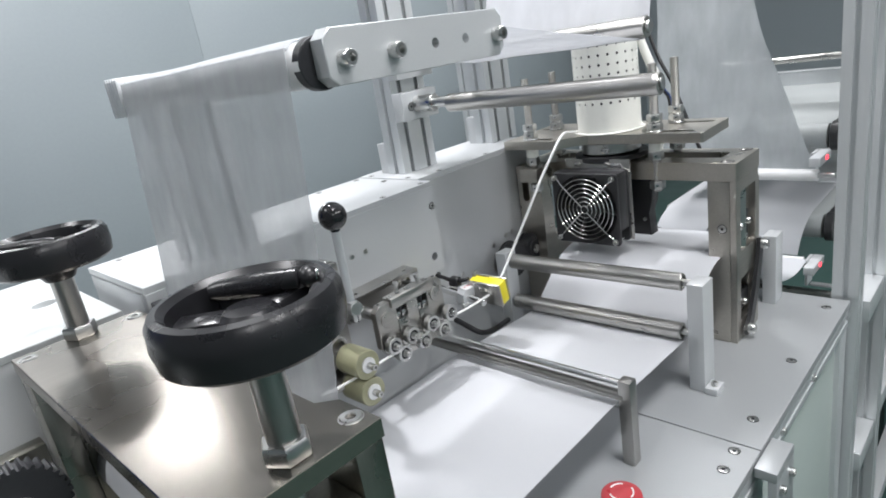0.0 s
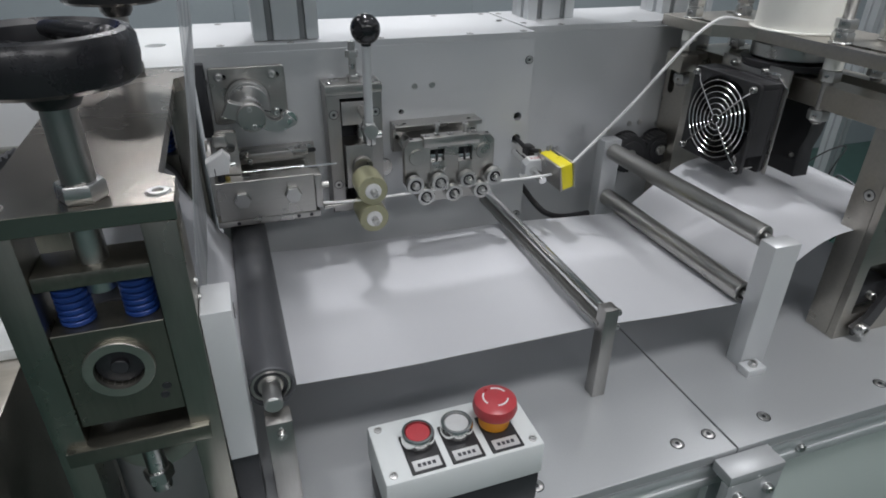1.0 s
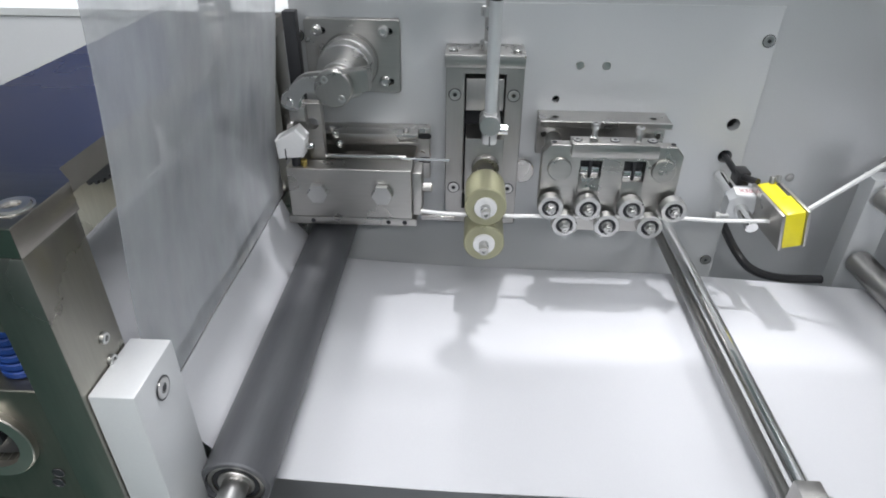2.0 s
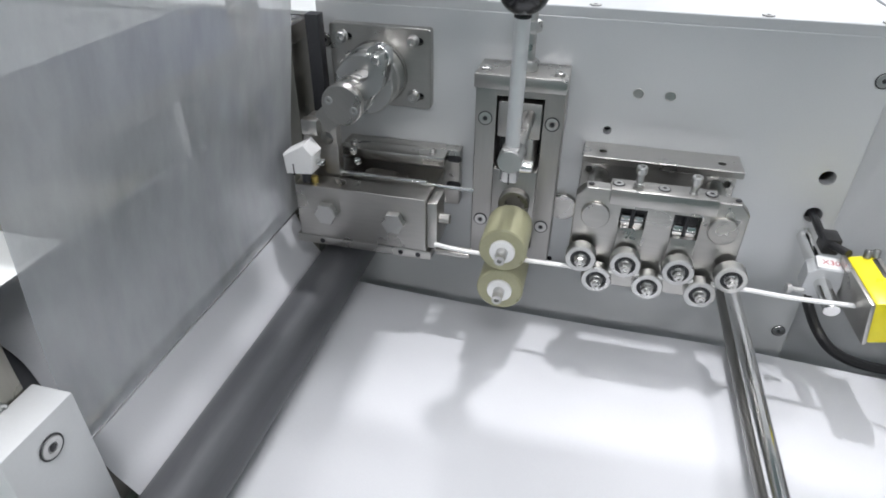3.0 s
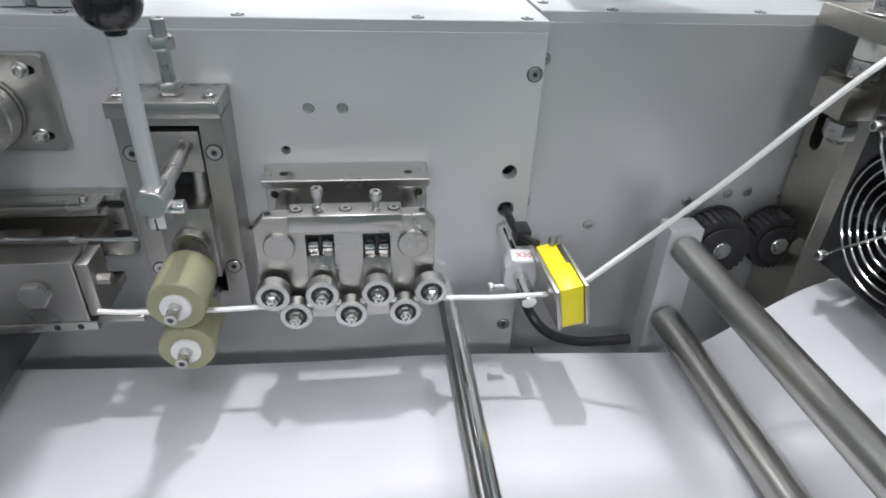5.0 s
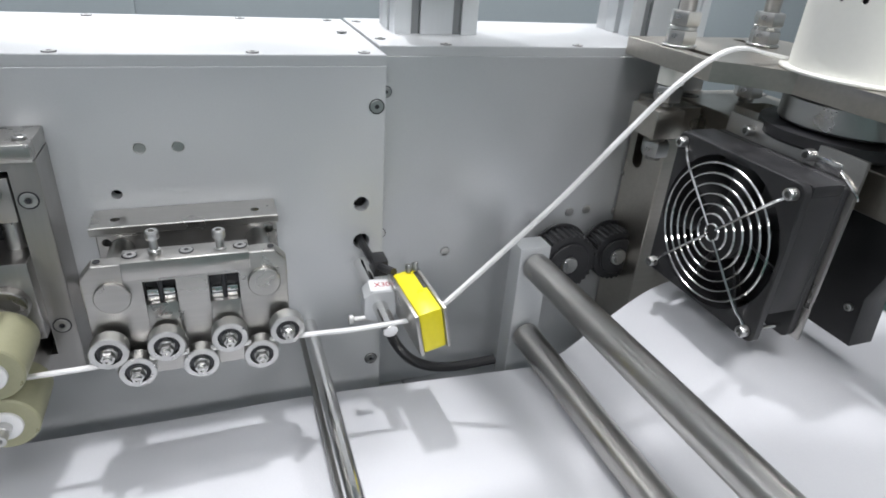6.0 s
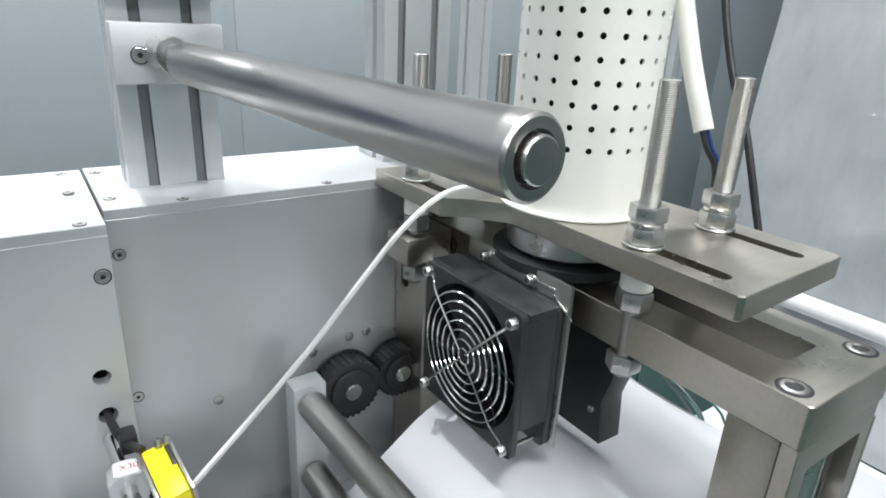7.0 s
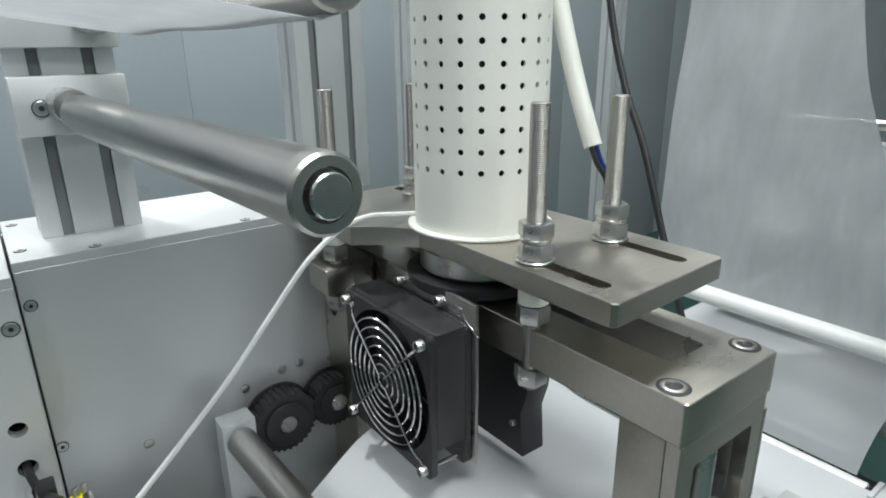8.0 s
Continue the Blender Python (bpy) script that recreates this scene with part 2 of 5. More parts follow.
def tube(pts, r, seg=10, closed=False):
    bm = bmesh.new()
    pts = [Vector(p) for p in pts]
    n = len(pts)
    rings, up = [], Vector((0.13, 0.31, 0.94)).normalized()
    for i, p in enumerate(pts):
        d = (pts[(i + 1) % n] - pts[i - 1]) if closed else (pts[min(i + 1, n - 1)] - pts[max(i - 1, 0)])
        d.normalize()
        if abs(d.dot(up)) > 0.98:
            up = Vector((1, 0, 0))
        u = d.cross(up).normalized()
        w = u.cross(d).normalized()
        up = w
        rings.append([bm.verts.new(p + r * (math.cos(2 * math.pi * k / seg) * u + math.sin(2 * math.pi * k / seg) * w)) for k in range(seg)])
    pairs = list(zip(rings, rings[1:])) + ([(rings[-1], rings[0])] if closed else [])
    for a, b in pairs:
        for k in range(seg):
            bm.faces.new((a[k], a[(k + 1) % seg], b[(k + 1) % seg], b[k]))
    if not closed:
        bm.faces.new(rings[0])
        bm.faces.new(rings[-1])
    bmesh.ops.recalc_face_normals(bm, faces=bm.faces[:])
    return bm


def ribbon(profile, y0, y1, t, ny=14, wave=0.0015, taper=0.0):
    """A thin sheet along an (x, z) line, from y0 to y1, of thickness t, with a faint ripple."""
    bm = bmesh.new()
    pts = smooth_line([(x, 0, z) for x, z in profile], 8)
    grid = []
    for i, p in enumerate(pts):
        d = (pts[min(i + 1, len(pts) - 1)] - pts[max(i - 1, 0)]).normalized()
        nrm = Vector((-d.z, 0, d.x))
        row = []
        for j in range(ny + 1):
            ya = y0 + taper * i / (len(pts) - 1)
            y = ya + (y1 - ya) * j / ny
            o = wave * noise.noise(Vector((p.x * 9, y * 12, p.z * 9)))
            row.append((p + nrm * o + Vector((0, y, 0)), nrm))
        grid.append(row)
    up = [[bm.verts.new(p + n * t / 2) for p, n in row] for row in grid]
    dn = [[bm.verts.new(p - n * t / 2) for p, n in row] for row in grid]
    for g in (up, dn):
        for a, b in zip(g, g[1:]):
            for j in range(ny):
                bm.faces.new((a[j], a[j + 1], b[j + 1], b[j]))
    for j in (0, ny):
        for i in range(len(up) - 1):
            bm.faces.new((up[i][j], up[i + 1][j], dn[i + 1][j], dn[i][j]))
    for i in (0, len(up) - 1):
        for j in range(ny):
            bm.faces.new((up[i][j], up[i][j + 1], dn[i][j + 1], dn[i][j]))
    bmesh.ops.recalc_face_normals(bm, faces=bm.faces[:])
    return bm


def mesh_of(name, bm, material):
    me = bpy.data.meshes.new(name)
    bm.to_mesh(me)
    bm.free()
    me.materials.append(material)
    me.shade_smooth()
    me.set_sharp_from_angle(angle=radians(32))
    return me


def thing(name, label, category, at=(0, 0, 0), group="", kind=""):
    e = new(name)
    e.location = at
    e.empty_display_size = 0.02
    PLACE[e] = Matrix.Translation(at)
    return tagged(e, label, category, group, kind)


def part(name, bm, material, parent, label=""):
    bm.transform(PLACE[parent].inverted())
    ob = new(name, mesh_of(name, bm, material))
    ob.parent = parent
    PLACE[ob] = PLACE[parent]
    return tagged(ob, label)


def solid(name, bm, material, label, category, group="", kind=""):
    ob = new(name, mesh_of(name, bm, material))
    PLACE[ob] = Matrix()
    return tagged(ob, label, category, group, kind)


SHARED = {}


def put(name, parent, make, key, p, axis, material, label=""):
    """One small part that shares its mesh with its like; make() builds it round the origin along +z."""
    if key not in SHARED:
        SHARED[key] = mesh_of(name, make(), material)
    ob = new(name, SHARED[key])
    ob.parent = parent
    ob.matrix_local = PLACE[parent].inverted() @ Matrix.Translation(p) @ Vector(axis).to_track_quat("Z", "Y").to_matrix().to_4x4()
    return tagged(ob, label)


def cap_screw(parent, p, axis=(0, -1, 0), d=0.008, h=None, material=None):
    """A socket head screw with its hollow, head upward along the axis."""
    h = h or d * 0.55
    r = d / 2
    return put("screw", parent, lambda: joined(
        lathe([(0, 0), (r, 0), (r, h * 0.82), (r * 0.86, h), (r * 0.52, h), (r * 0.48, h * 0.4), (0, h * 0.36)], seg=20)), ("cap", d, h), p, axis, material or ZINC)


def sunk_screw(parent, p, axis=(0, -1, 0), d=0.012):
    """A countersunk socket screw in its dark ring."""
    r = d / 2
    put("screw_gap", parent, lambda: joined(lathe([(r * 1.10, 0.0001), (r * 1.10, 0.0005), (r * 0.96, 0.0006)], seg=20), lathe([(r * 0.36, 0.0010), (r * 0.33, 0.0011), (0, 0.0011)], seg=6)), ("gap", d), p, axis, DARK)
    return put("screw", parent, lambda: lathe([(r * 0.97, -0.0002), (r * 0.93, 0.0007), (r * 0.88, 0.0009), (r * 0.45, 0.0009), (r * 0.42, -0.001), (0, -0.0012)], seg=20), ("sunk", d), p, axis, ZINC)


def drilled(parent, p, axis=(0, -1, 0), d=0.008):
    """A drilled hole's mouth with its rim, black for the shade inside."""
    r = d / 2
    return put("hole", parent, lambda: lathe([(r * 1.12, 0.0002), (r, 0.0006), (r * 0.96, 0.0001), (0, 0.00005)], seg=20), ("drill", d), p, axis, DARK)


def nut(parent, p, axis=(0, 0, 1), flats=0.019, h=0.01, name="nut"):
    return put(name, parent, lambda: hexa((0, 0, 0), (0, 0, h), flats), ("nut", flats, h), p, axis, ZINC)


def threaded(p0, p1, r, pitch=0.0016):
    m, h = along(p0, p1)
    n = max(3, int(h / pitch))
    prof = [(0, 0)]
    for i in range(n):
        prof += [(r * 0.955, h * i / n), (r, h * (i + 0.5) / n)]
    prof += [(r * 0.85, h), (0, h)]
    return lathe(prof, m, 16)

# ---- the room ----
solid("floor", box(-5, 6, -5.6, 5.3, -0.05, 0.0, 0), FLOOR, "green epoxy-coated workshop floor with a soft sheen", "floor", kind="structure")
solid("ceiling", box(-5, 6, -5.6, 5.3, 3.4, 3.45, 0), CEIL, "pale suspended ceiling of plain panels", "ceiling", kind="structure")
wall_n = thing("wall_partition", "pale blue-grey cleanroom partition of flat panels", "wall", (0, 1.9, 0), kind="structure")
for i in range(9):
    # Unseen top heights are set for what the press top reflects.
    top = 2.3 if i < 3 else 2.0
    part("panel", box(-4 + i * 1.0 + 0.0004, -3.0004 + i * 1.0, 1.9, 1.95, 0, top, 0.0015), PANEL, wall_n)
for nm, b in (("wall_north", (-5, 6, 5.2, 5.3)), ("wall_east", (5.9, 6, -5.5, 5.2)), ("wall_west", (-5, -4.9, -5.5, 5.2)), ("wall_south", (-5, 6, -5.6, -5.5))):
    solid(nm, box(*b, 0, 3.4, 0), PANEL, "pale blue-grey cleanroom wall of flat panels", "wall", kind="structure")

# Ceiling lights: long panels, each with its lamp.
# All unseen: second from shadows, y 4.2 pair from reflections, others added as fill.
for i, (lx, ly, hx, hy) in enumerate(((-1.5, 0.7, 0.3, 0.3), (0.26, 0.66, 0.065, 0.065), (2.0, 0.7, 0.3, 0.3), (-1.8, -3.8, 0.6, 0.3), (0.3, -3.8, 0.6, 0.3), (2.4, -3.8, 0.6, 0.3), (-0.4, 4.2, 0.6, 0.15), (1.4, 4.2, 0.6, 0.15), (0.3, -1.1, 0.6, 0.3))):
    cl = thing("ceiling_light", "white ceiling light panel in a slim frame, unseen, placed to light the room", "light", (lx, ly, 3.39), "ceiling lights")
    part("frame", joined(box(lx - hx - 0.02, lx + hx + 0.02, ly - hy - 0.02, ly - hy, 3.365, 3.40), box(lx - hx - 0.02, lx + hx + 0.02, ly + hy, ly + hy + 0.02, 3.365, 3.40),
                         box(lx - hx - 0.02, lx - hx, ly - hy, ly + hy, 3.365, 3.40), box(lx + hx, lx + hx + 0.02, ly - hy, ly + hy, 3.365, 3.40)), PROFILE, cl)
    part("diffuser", box(lx - hx, lx + hx, ly - hy, ly + hy, 3.385, 3.395, 0), LAMP, cl)
    ld = bpy.data.lights.new("panel_lamp", "AREA")
    ld.shape, ld.size, ld.size_y, ld.energy, ld.color = "RECTANGLE", 2 * hx - 0.03, 2 * hy - 0.03, PANEL_POWER[i], (0.97, 0.965, 1.0)
    lo = new("panel_lamp", ld)
    lo.location = (lx, ly, 3.375)
# Unseen stand-in for something blue reflected in the press top.
solid("blue_panel", box(-2.7, -1.15, 1.87, 1.898, 1.15, 2.25, 0.004), BLUE, "blue painted board on the far wall, unseen stand-in for a blue reflection", "board")

# Unseen board added so the press top reflects dark here.
solid("dark_board", box(-1.14, -0.40, 1.868, 1.898, 1.2, 1.99, 0.004), DARK, "dark grey board on the far partition, unseen, added to darken a reflection", "board")

# ---- table ----
table = thing("machine_table", "aluminium-topped machine table on an aluminium profile frame with white panels", "table", (0.3, -0.2, 0))
T0, T1, TF, TB = -0.62, 0.84, -0.452, 0.22
part("table_plate", plate(rect(-0.13, 0.373, TF, TB), [], 0.012, flat(0.788)), TABLETOP, table)
part("table_plate", plate(rect(0.375, T1, TF, TB), [rect(0.675, 0.72, -0.34, -0.30)], 0.012, flat(0.788)), TABLETOP, table)
part("front_rail", joined(box(-0.13, T1, TF + 0.004, TF + 0.044, 0.748, 0.787), box(-0.13, T1, TF + 0.002, TF + 0.01, 0.752, 0.762, 0.001), box(-0.13, T1, TF + 0.002, TF + 0.01, 0.772, 0.782, 0.001)), PROFILE, table)
part("lower_rail", box(-0.13, T1, TF + 0.004, TF + 0.044, 0.10, 0.14), PROFILE, table)
part("end_rail", box(T1 - 0.04, T1, TF + 0.044, TB, 0.748, 0.787), PROFILE, table)
for lx in (-0.13, 0.355, T1 - 0.04):
    for ly in (TF + 0.004, TB - 0.04):
        part("leg", joined(box(lx, lx + 0.04, ly, ly + 0.04, 0.03, 0.748), rod((lx + 0.02, ly + 0.02, 0), (lx + 0.02, ly + 0.02, 0.03), 0.022)), PROFILE, table)
part("front_panel", box(-0.09, 0.355, TF + 0.012, TF + 0.018, 0.14, 0.748), PANELGREEN, table)
part("front_panel", box(0.395, T1 - 0.04, TF + 0.012, TF + 0.018, 0.14, 0.748), PANELGREEN, table)
part("end_panel", box(T1 - 0.02, T1 - 0.014, TF + 0.05, TB - 0.05, 0.14, 0.748), PANELGREEN, table)
part("back_panel", box(-0.09, T1 - 0.04, TB - 0.02, TB - 0.014, 0.14, 0.748), PANELGREEN, table)
part("joint_bracket", joined(box(0.345, 0.412, TF - 0.026, TF - 0.001, 0.782, 0.795), box(0.345, 0.412, TF - 0.026, TF - 0.016, 0.70, 0.782)), TABLETOP, table)
for sx in (0.36, 0.397):
    cap_screw(table, (sx, TF - 0.026, 0.765), (0, -1, 0), 0.011)
for sx, sy in ((0.319, -0.428), (0.358, -0.427), (0.432, -0.425), (0.60, -0.425), (0.80, -0.425), (0.16, -0.43)):
    sunk_screw(table, (sx, sy, 0.80), (0, 0, 1), 0.013)
for sx in (0.47, 0.62):
    cap_screw(table, (sx, TF + 0.004, 0.767), (0, -1, 0), 0.01)

# ---- main cabinet ----
cab = thing("machine_cabinet", "silver-grey aluminium machine cabinet with bolted plates and drilled holes", "machine", (0.12, 0.08, 0.8))
holes = [circ(0.324, 1.014, 0.0062), circ(0.324, 0.981, 0.0068), circ(0.153, 1.035, 0.0035)]
part("front_plate", plate(rect(-0.093, 0.342, 0.8, 1.1212), holes, 0.010, front(0.0)), ANODISED, cab)
part("front_plate", plate(rect(0.344, 0.66, 0.8, 1.1222), [], 0.010, front(0.031)), SATIN, cab)
part("top_plate", plate(rect(-0.093, 0.342, 0.0004, 0.172), [], 0.008, flat(1.121)), ANODISED, cab)
part("top_plate", plate(rect(0.344, 0.66, 0.0314, 0.172), [], 0.008, flat(1.122)), ANODISED, cab)
part("end_plate", box(-0.0935, -0.085, 0.011, 0.168, 0.8, 1.12), ANODISED, cab)
part("end_plate", box(0.652, 0.66, 0.042, 0.168, 0.8, 1.12), ANODISED, cab)
part("step_plate", box(0.333, 0.3425, 0.0105, 0.04, 0.8, 1.12, 0.0004), ANODISED, cab)
part("back_plate", box(-0.093, 0.66, 0.160, 0.168, 0.8, 1.12), ANODISED, cab)
# Black sheet inside stands for the shade behind the drilled holes.
part("hole_shade", box(-0.08, 0.33, 0.05, 0.052, 0.81, 1.11, 0), DARK, cab)
for p in ((0.339, 1.092), (0.337, 0.86), (-0.083, 1.09)):
    sunk_screw(cab, (p[0] - 0.004, -0.0003, p[1]), (0, -1, 0), 0.0105)
for p in ((0.350, 1.095), (0.348, 0.971)):
    sunk_screw(cab, (p[0], 0.0307, p[1]), (0, -1, 0), 0.0085)
for sx in (0.172, 0.196):
    put("plug", cab, lambda: lathe([(0.0042, 0.0002), (0.0038, 0.0006), (0.0034, 0.0001), (0, 0.00005)], seg=20), "plug", (sx, -0.0002, 1.0675), (0, -1, 0), ZINC)
for p in ((0.22, 0.905), (0.12, 0.903), (-0.02, 0.903), (0.24, 0.905)):
    drilled(cab, (p[0] - 0.0, -0.0002, p[1]), (0, -1, 0), 0.0045)
for sx in (-0.06, 0.02, 0.13, 0.25, 0.327):
    sunk_screw(cab, (sx, 0.007, 1.129), (0, 0, 1), 0.008)
    sunk_screw(cab, (sx, 0.16, 1.129), (0, 0, 1), 0.008)
for sx, sy in ((0.352, 0.15), (0.352, 0.06), (0.40, 0.037), (0.52, 0.037), (0.60, 0.037), (0.327, 0.09)):
    sunk_screw(cab, (sx, sy, 1.130), (0, 0, 1), 0.008)


# ---- profile columns ----
def column(x0, x1, y0, y1, z0, z1, label):
    """An aluminium profile post with two slots in each broad face."""
    c = thing("profile_column", label, "column", ((x0 + x1) / 2, (y0 + y1) / 2, z0), "profile columns")
    w = x1 - x0
    s = 0.0042
    cuts = [x0 + w * 0.25, x0 + w * 0.75]
    out = [(x0, y0)]
    for cx in cuts:
        out += [(cx - s, y0), (cx - s, y0 + 0.007), (cx + s, y0 + 0.007), (cx + s, y0)]
    out += [(x1, y0), (x1, (y0 + y1) / 2 - s), (x1 - 0.007, (y0 + y1) / 2 - s), (x1 - 0.007, (y0 + y1) / 2 + s), (x1, (y0 + y1) / 2 + s), (x1, y1)]
    for cx in reversed(cuts):
        out += [(cx + s, y1), (cx + s, y1 - 0.007), (cx - s, y1 - 0.007), (cx - s, y1)]
    out += [(x0, y1), (x0, (y0 + y1) / 2 + s), (x0 + 0.007, (y0 + y1) / 2 + s), (x0 + 0.007, (y0 + y1) / 2 - s), (x0, (y0 + y1) / 2 - s)]
    part("post", plate(out, [], z1 - z0, flat(z0), 0.0003), PROFILE, c)
    part("foot_plate", box(x0 + 0.002, x1 - 0.002, y1 - 0.001, y1 + 0.02, z0, z0 + 0.05, 0.001), ANODISED, c)
    for cx in cuts:
        part("slot_strip", box(cx - s + 0.0006, cx + s - 0.0006, y0 + 0.0035, y0 + 0.0065, z0, z1, 0), SLOTGREY, c, "grey rubber slot strip")
    return c


col_a = column(-0.021, 0.056, 0.018, 0.058, 1.13, 1.302, "silver aluminium profile post with two grey slots on the cabinet")
col_c = column(0.370, 0.445, 0.084, 0.124, 1.13, 1.62, "silver aluminium profile post carrying the roller brackets")
col_d = column(0.605, 0.68, 0.088, 0.128, 1.13, 1.9, "silver aluminium profile post beside the sealing unit")


# ---- rollers ----
def roller(name, x, z, y0, y1, r, label, shaft=0.005, over=0.012, group="", material=None, skew=0.0):
    """A roller along y from y0 (near, at x + skew) to y1, with hollowed ends and its shaft."""
    c = thing(name, label, "roller", (x, (y0 + y1) / 2, z), group)
    m, h = along((x + skew, y0, z), (x, y1, z))
    cc = 0.0012
    part("sleeve", lathe([(shaft, 0.004), (r * 0.62, 0.004), (r * 0.66, 0), (r - cc, 0), (r, cc), (r, h - cc), (r - cc, h), (r * 0.66, h), (r * 0.62, h - 0.004), (shaft, h - 0.004)], m, 40), material or ROLLER, c)
    part("shaft", lathe([(0, -over), (shaft - 0.0006, -over), (shaft, -over + 0.0006), (shaft, h + over), (0, h + over)], m), ZINC, c)
    return c


# Guide roller A on its bracket at column C.
roller("guide_roller", 0.4035, 1.2345, -0.327, -0.005, 0.0134, "brushed steel guide roller held at one end above the table", 0.0075, 0.0025, "guide rollers", None, 0.0205)
ra = thing("roller_bracket", "silver aluminium bracket block clamped to a profile post", "bracket", (0.40, 0.06, 1.236), "roller brackets")
part("block", box(0.368, 0.447, 0.062, 0.083, 1.214, 1.258, 0.0015), ANODISED, ra)
part("stub", joined(rod((0.402, 0.062, 1.237), (0.403, 0.025, 1.237), 0.013), rod((0.403, 0.028, 1.237), (0.404, -0.004, 1.237), 0.008)), ZINC, ra)
sunk_screw(ra, (0.386, 0.0615, 1.235), (0, -1, 0), 0.012)
roller("guide_roller", 0.443, 1.300, -0.305, -0.005, 0.0125, "brushed steel guide roller under the rising web", 0.0075, 0.004, "guide rollers")
rb = thing("roller_bracket", "silver aluminium bracket block clamped to a profile post", "bracket", (0.43, 0.06, 1.30), "roller brackets")
part("block", box(0.368, 0.447, 0.062, 0.083, 1.278, 1.322, 0.0015), ANODISED, rb)
part("stub", joined(rod((0.428, 0.062, 1.300), (0.428, 0.025, 1.300), 0.013), rod((0.436, 0.028, 1.300), (0.443, -0.004, 1.300), 0.008)), ZINC, rb)

# Upper tube with its arm.
tb = thing("turning_bar", "white turning bar with a grey end clamp and aluminium arm", "bar", (-0.075, -0.18, 1.317))
part("tube", rod((-0.058, -0.3335, 1.317), (-0.058, -0.05, 1.317), 0.0145, 36), WHITE, tb)
part("end_clamp", joined(box(-0.075, -0.041, -0.049, -0.02, 1.300, 1.334, 0.003), *[box(-0.0755, -0.0405, -0.046 + k * 0.006, -0.0435 + k * 0.006, 1.2995, 1.3345, 0.0004) for k in range(4)]), PROFILE, tb)
part("collar", rod((-0.056, -0.3338, 1.317), (-0.056, -0.326, 1.317), 0.0165), DARK, tb)
part("arm", plate([(-0.062, 1.308), (-0.056, 1.302), (0.102, 1.302), (0.108, 1.308), (0.108, 1.330), (0.102, 1.336), (-0.056, 1.336), (-0.062, 1.330)], [circ(0.032, 1.318, 0.0035), circ(0.064, 1.318, 0.0035)], 0.013, front(-0.347)), ANODISED, tb)
for sx in (-0.049, -0.008, 0.099):
    cap_screw(tb, (sx, -0.347, 1.3175), (0, -1, 0), 0.0105, 0.008)
part("cross_bar", box(0.0, 0.04, -0.332, 0.058, 1.3025, 1.331, 0.002), PROFILE, tb)

# Rollers of the nip on the table's middle.
roller("nip_roller", 0.472, 0.956, -0.318, -0.03, 0.0125, "brushed steel upper nip roller between two posts", 0.005, 0.014, "nip rollers", None, 0.011)
roller("nip_roller", 0.472, 0.883, -0.318, -0.03, 0.0125, "brushed steel lower nip roller between two posts", 0.005, 0.014, "nip rollers", None, 0.004)
for py0, py1, ztop, lab in ((-0.352, -0.330, 0.962, "white aluminium post holding the nip rollers, bolted to the table"), (-0.027, -0.006, 0.972, "white aluminium post holding the nip rollers beside the cabinet")):
    ps = thing("roller_post", lab, "post", (0.48, (py0 + py1) / 2, 0.8), "roller posts")
    part("upright", box(0.464 if py0 < -0.1 else 0.458, 0.500 if py0 < -0.1 else 0.487, py0, py1, 0.8, ztop, 0.001), ANODISED, ps)
    part("foot", box(0.460, 0.486, py0 - 0.018, py0 - 0.0005, 0.8, 0.810, 0.001), ANODISED, ps)
    cap_screw(ps, (0.472, py0 - 0.01, 0.81), (0, 0, 1), 0.01)
    drilled(ps, (0.4999 if py0 < -0.1 else 0.4869, (py0 + py1) / 2, 0.90), (1, 0, 0), 0.004)

# Black drive roller and its near post.
br = thing("drive_roller", "dark grey rubber-coated roller with a bright bearing end", "roller", (-0.061, -0.18, 0.91))
m_, h_ = along((-0.061, -0.345, 0.91), (-0.061, -0.012, 0.91))
part("sleeve", lathe([(0.0175, 0.004), (0.018, 0), (0.0205, 0), (0.0212, 0.001), (0.0212, h_ - 0.001), (0.0205, h_), (0.006, h_)], m_, 48), RUBBER, br)
part("bearing", ring((-0.061, -0.343, 0.91), (-0.061, -0.335, 0.91), 0.0174, 0.0146), STEEL, br)
part("bearing_seal", ring((-0.061, -0.342, 0.91), (-0.061, -0.335, 0.91), 0.0145, 0.0112), DARK, br)
part("bearing_race", ring((-0.061, -0.3435, 0.91), (-0.061, -0.335, 0.91), 0.0111, 0.008), STEEL, br)
part("shaft", joined(rod((-0.061, -0.368, 0.91), (-0.061, -0.334, 0.91), 0.0079), hexa((-0.061, -0.3685, 0.91), (-0.061, -0.361, 0.91), 0.013)), ZINC, br)
dp = thing("drive_roller_post", "steel upright bar carrying the dark roller's end", "post", (-0.061, -0.362, 0.8))
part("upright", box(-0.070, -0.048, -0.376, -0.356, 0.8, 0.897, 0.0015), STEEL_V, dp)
cap_screw(dp, (-0.058, -0.3765, 0.885), (0, -1, 0), 0.008)

# Twin guide bars on a post.
gb = thing("guide_bars", "two polished steel guide bars on a square steel post", "bars", (0.281, -0.18, 0.8))
part("upper_bar", rod((0.279, -0.332, 0.906), (0.279, -0.0005, 0.906), 0.0062, 28), CHROME, gb)
part("lower_bar", rod((0.2765, -0.332, 0.8930), (0.2765, -0.0005, 0.8930), 0.0060, 28), STUD, gb, "dull steel lower bar")
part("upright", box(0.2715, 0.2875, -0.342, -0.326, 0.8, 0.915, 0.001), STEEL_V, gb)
cap_screw(gb, (0.288, -0.335, 0.906), (1, 0, 0), 0.008, 0.006)
cap_screw(gb, (0.288, -0.335, 0.888), (1, 0, 0), 0.008, 0.006)

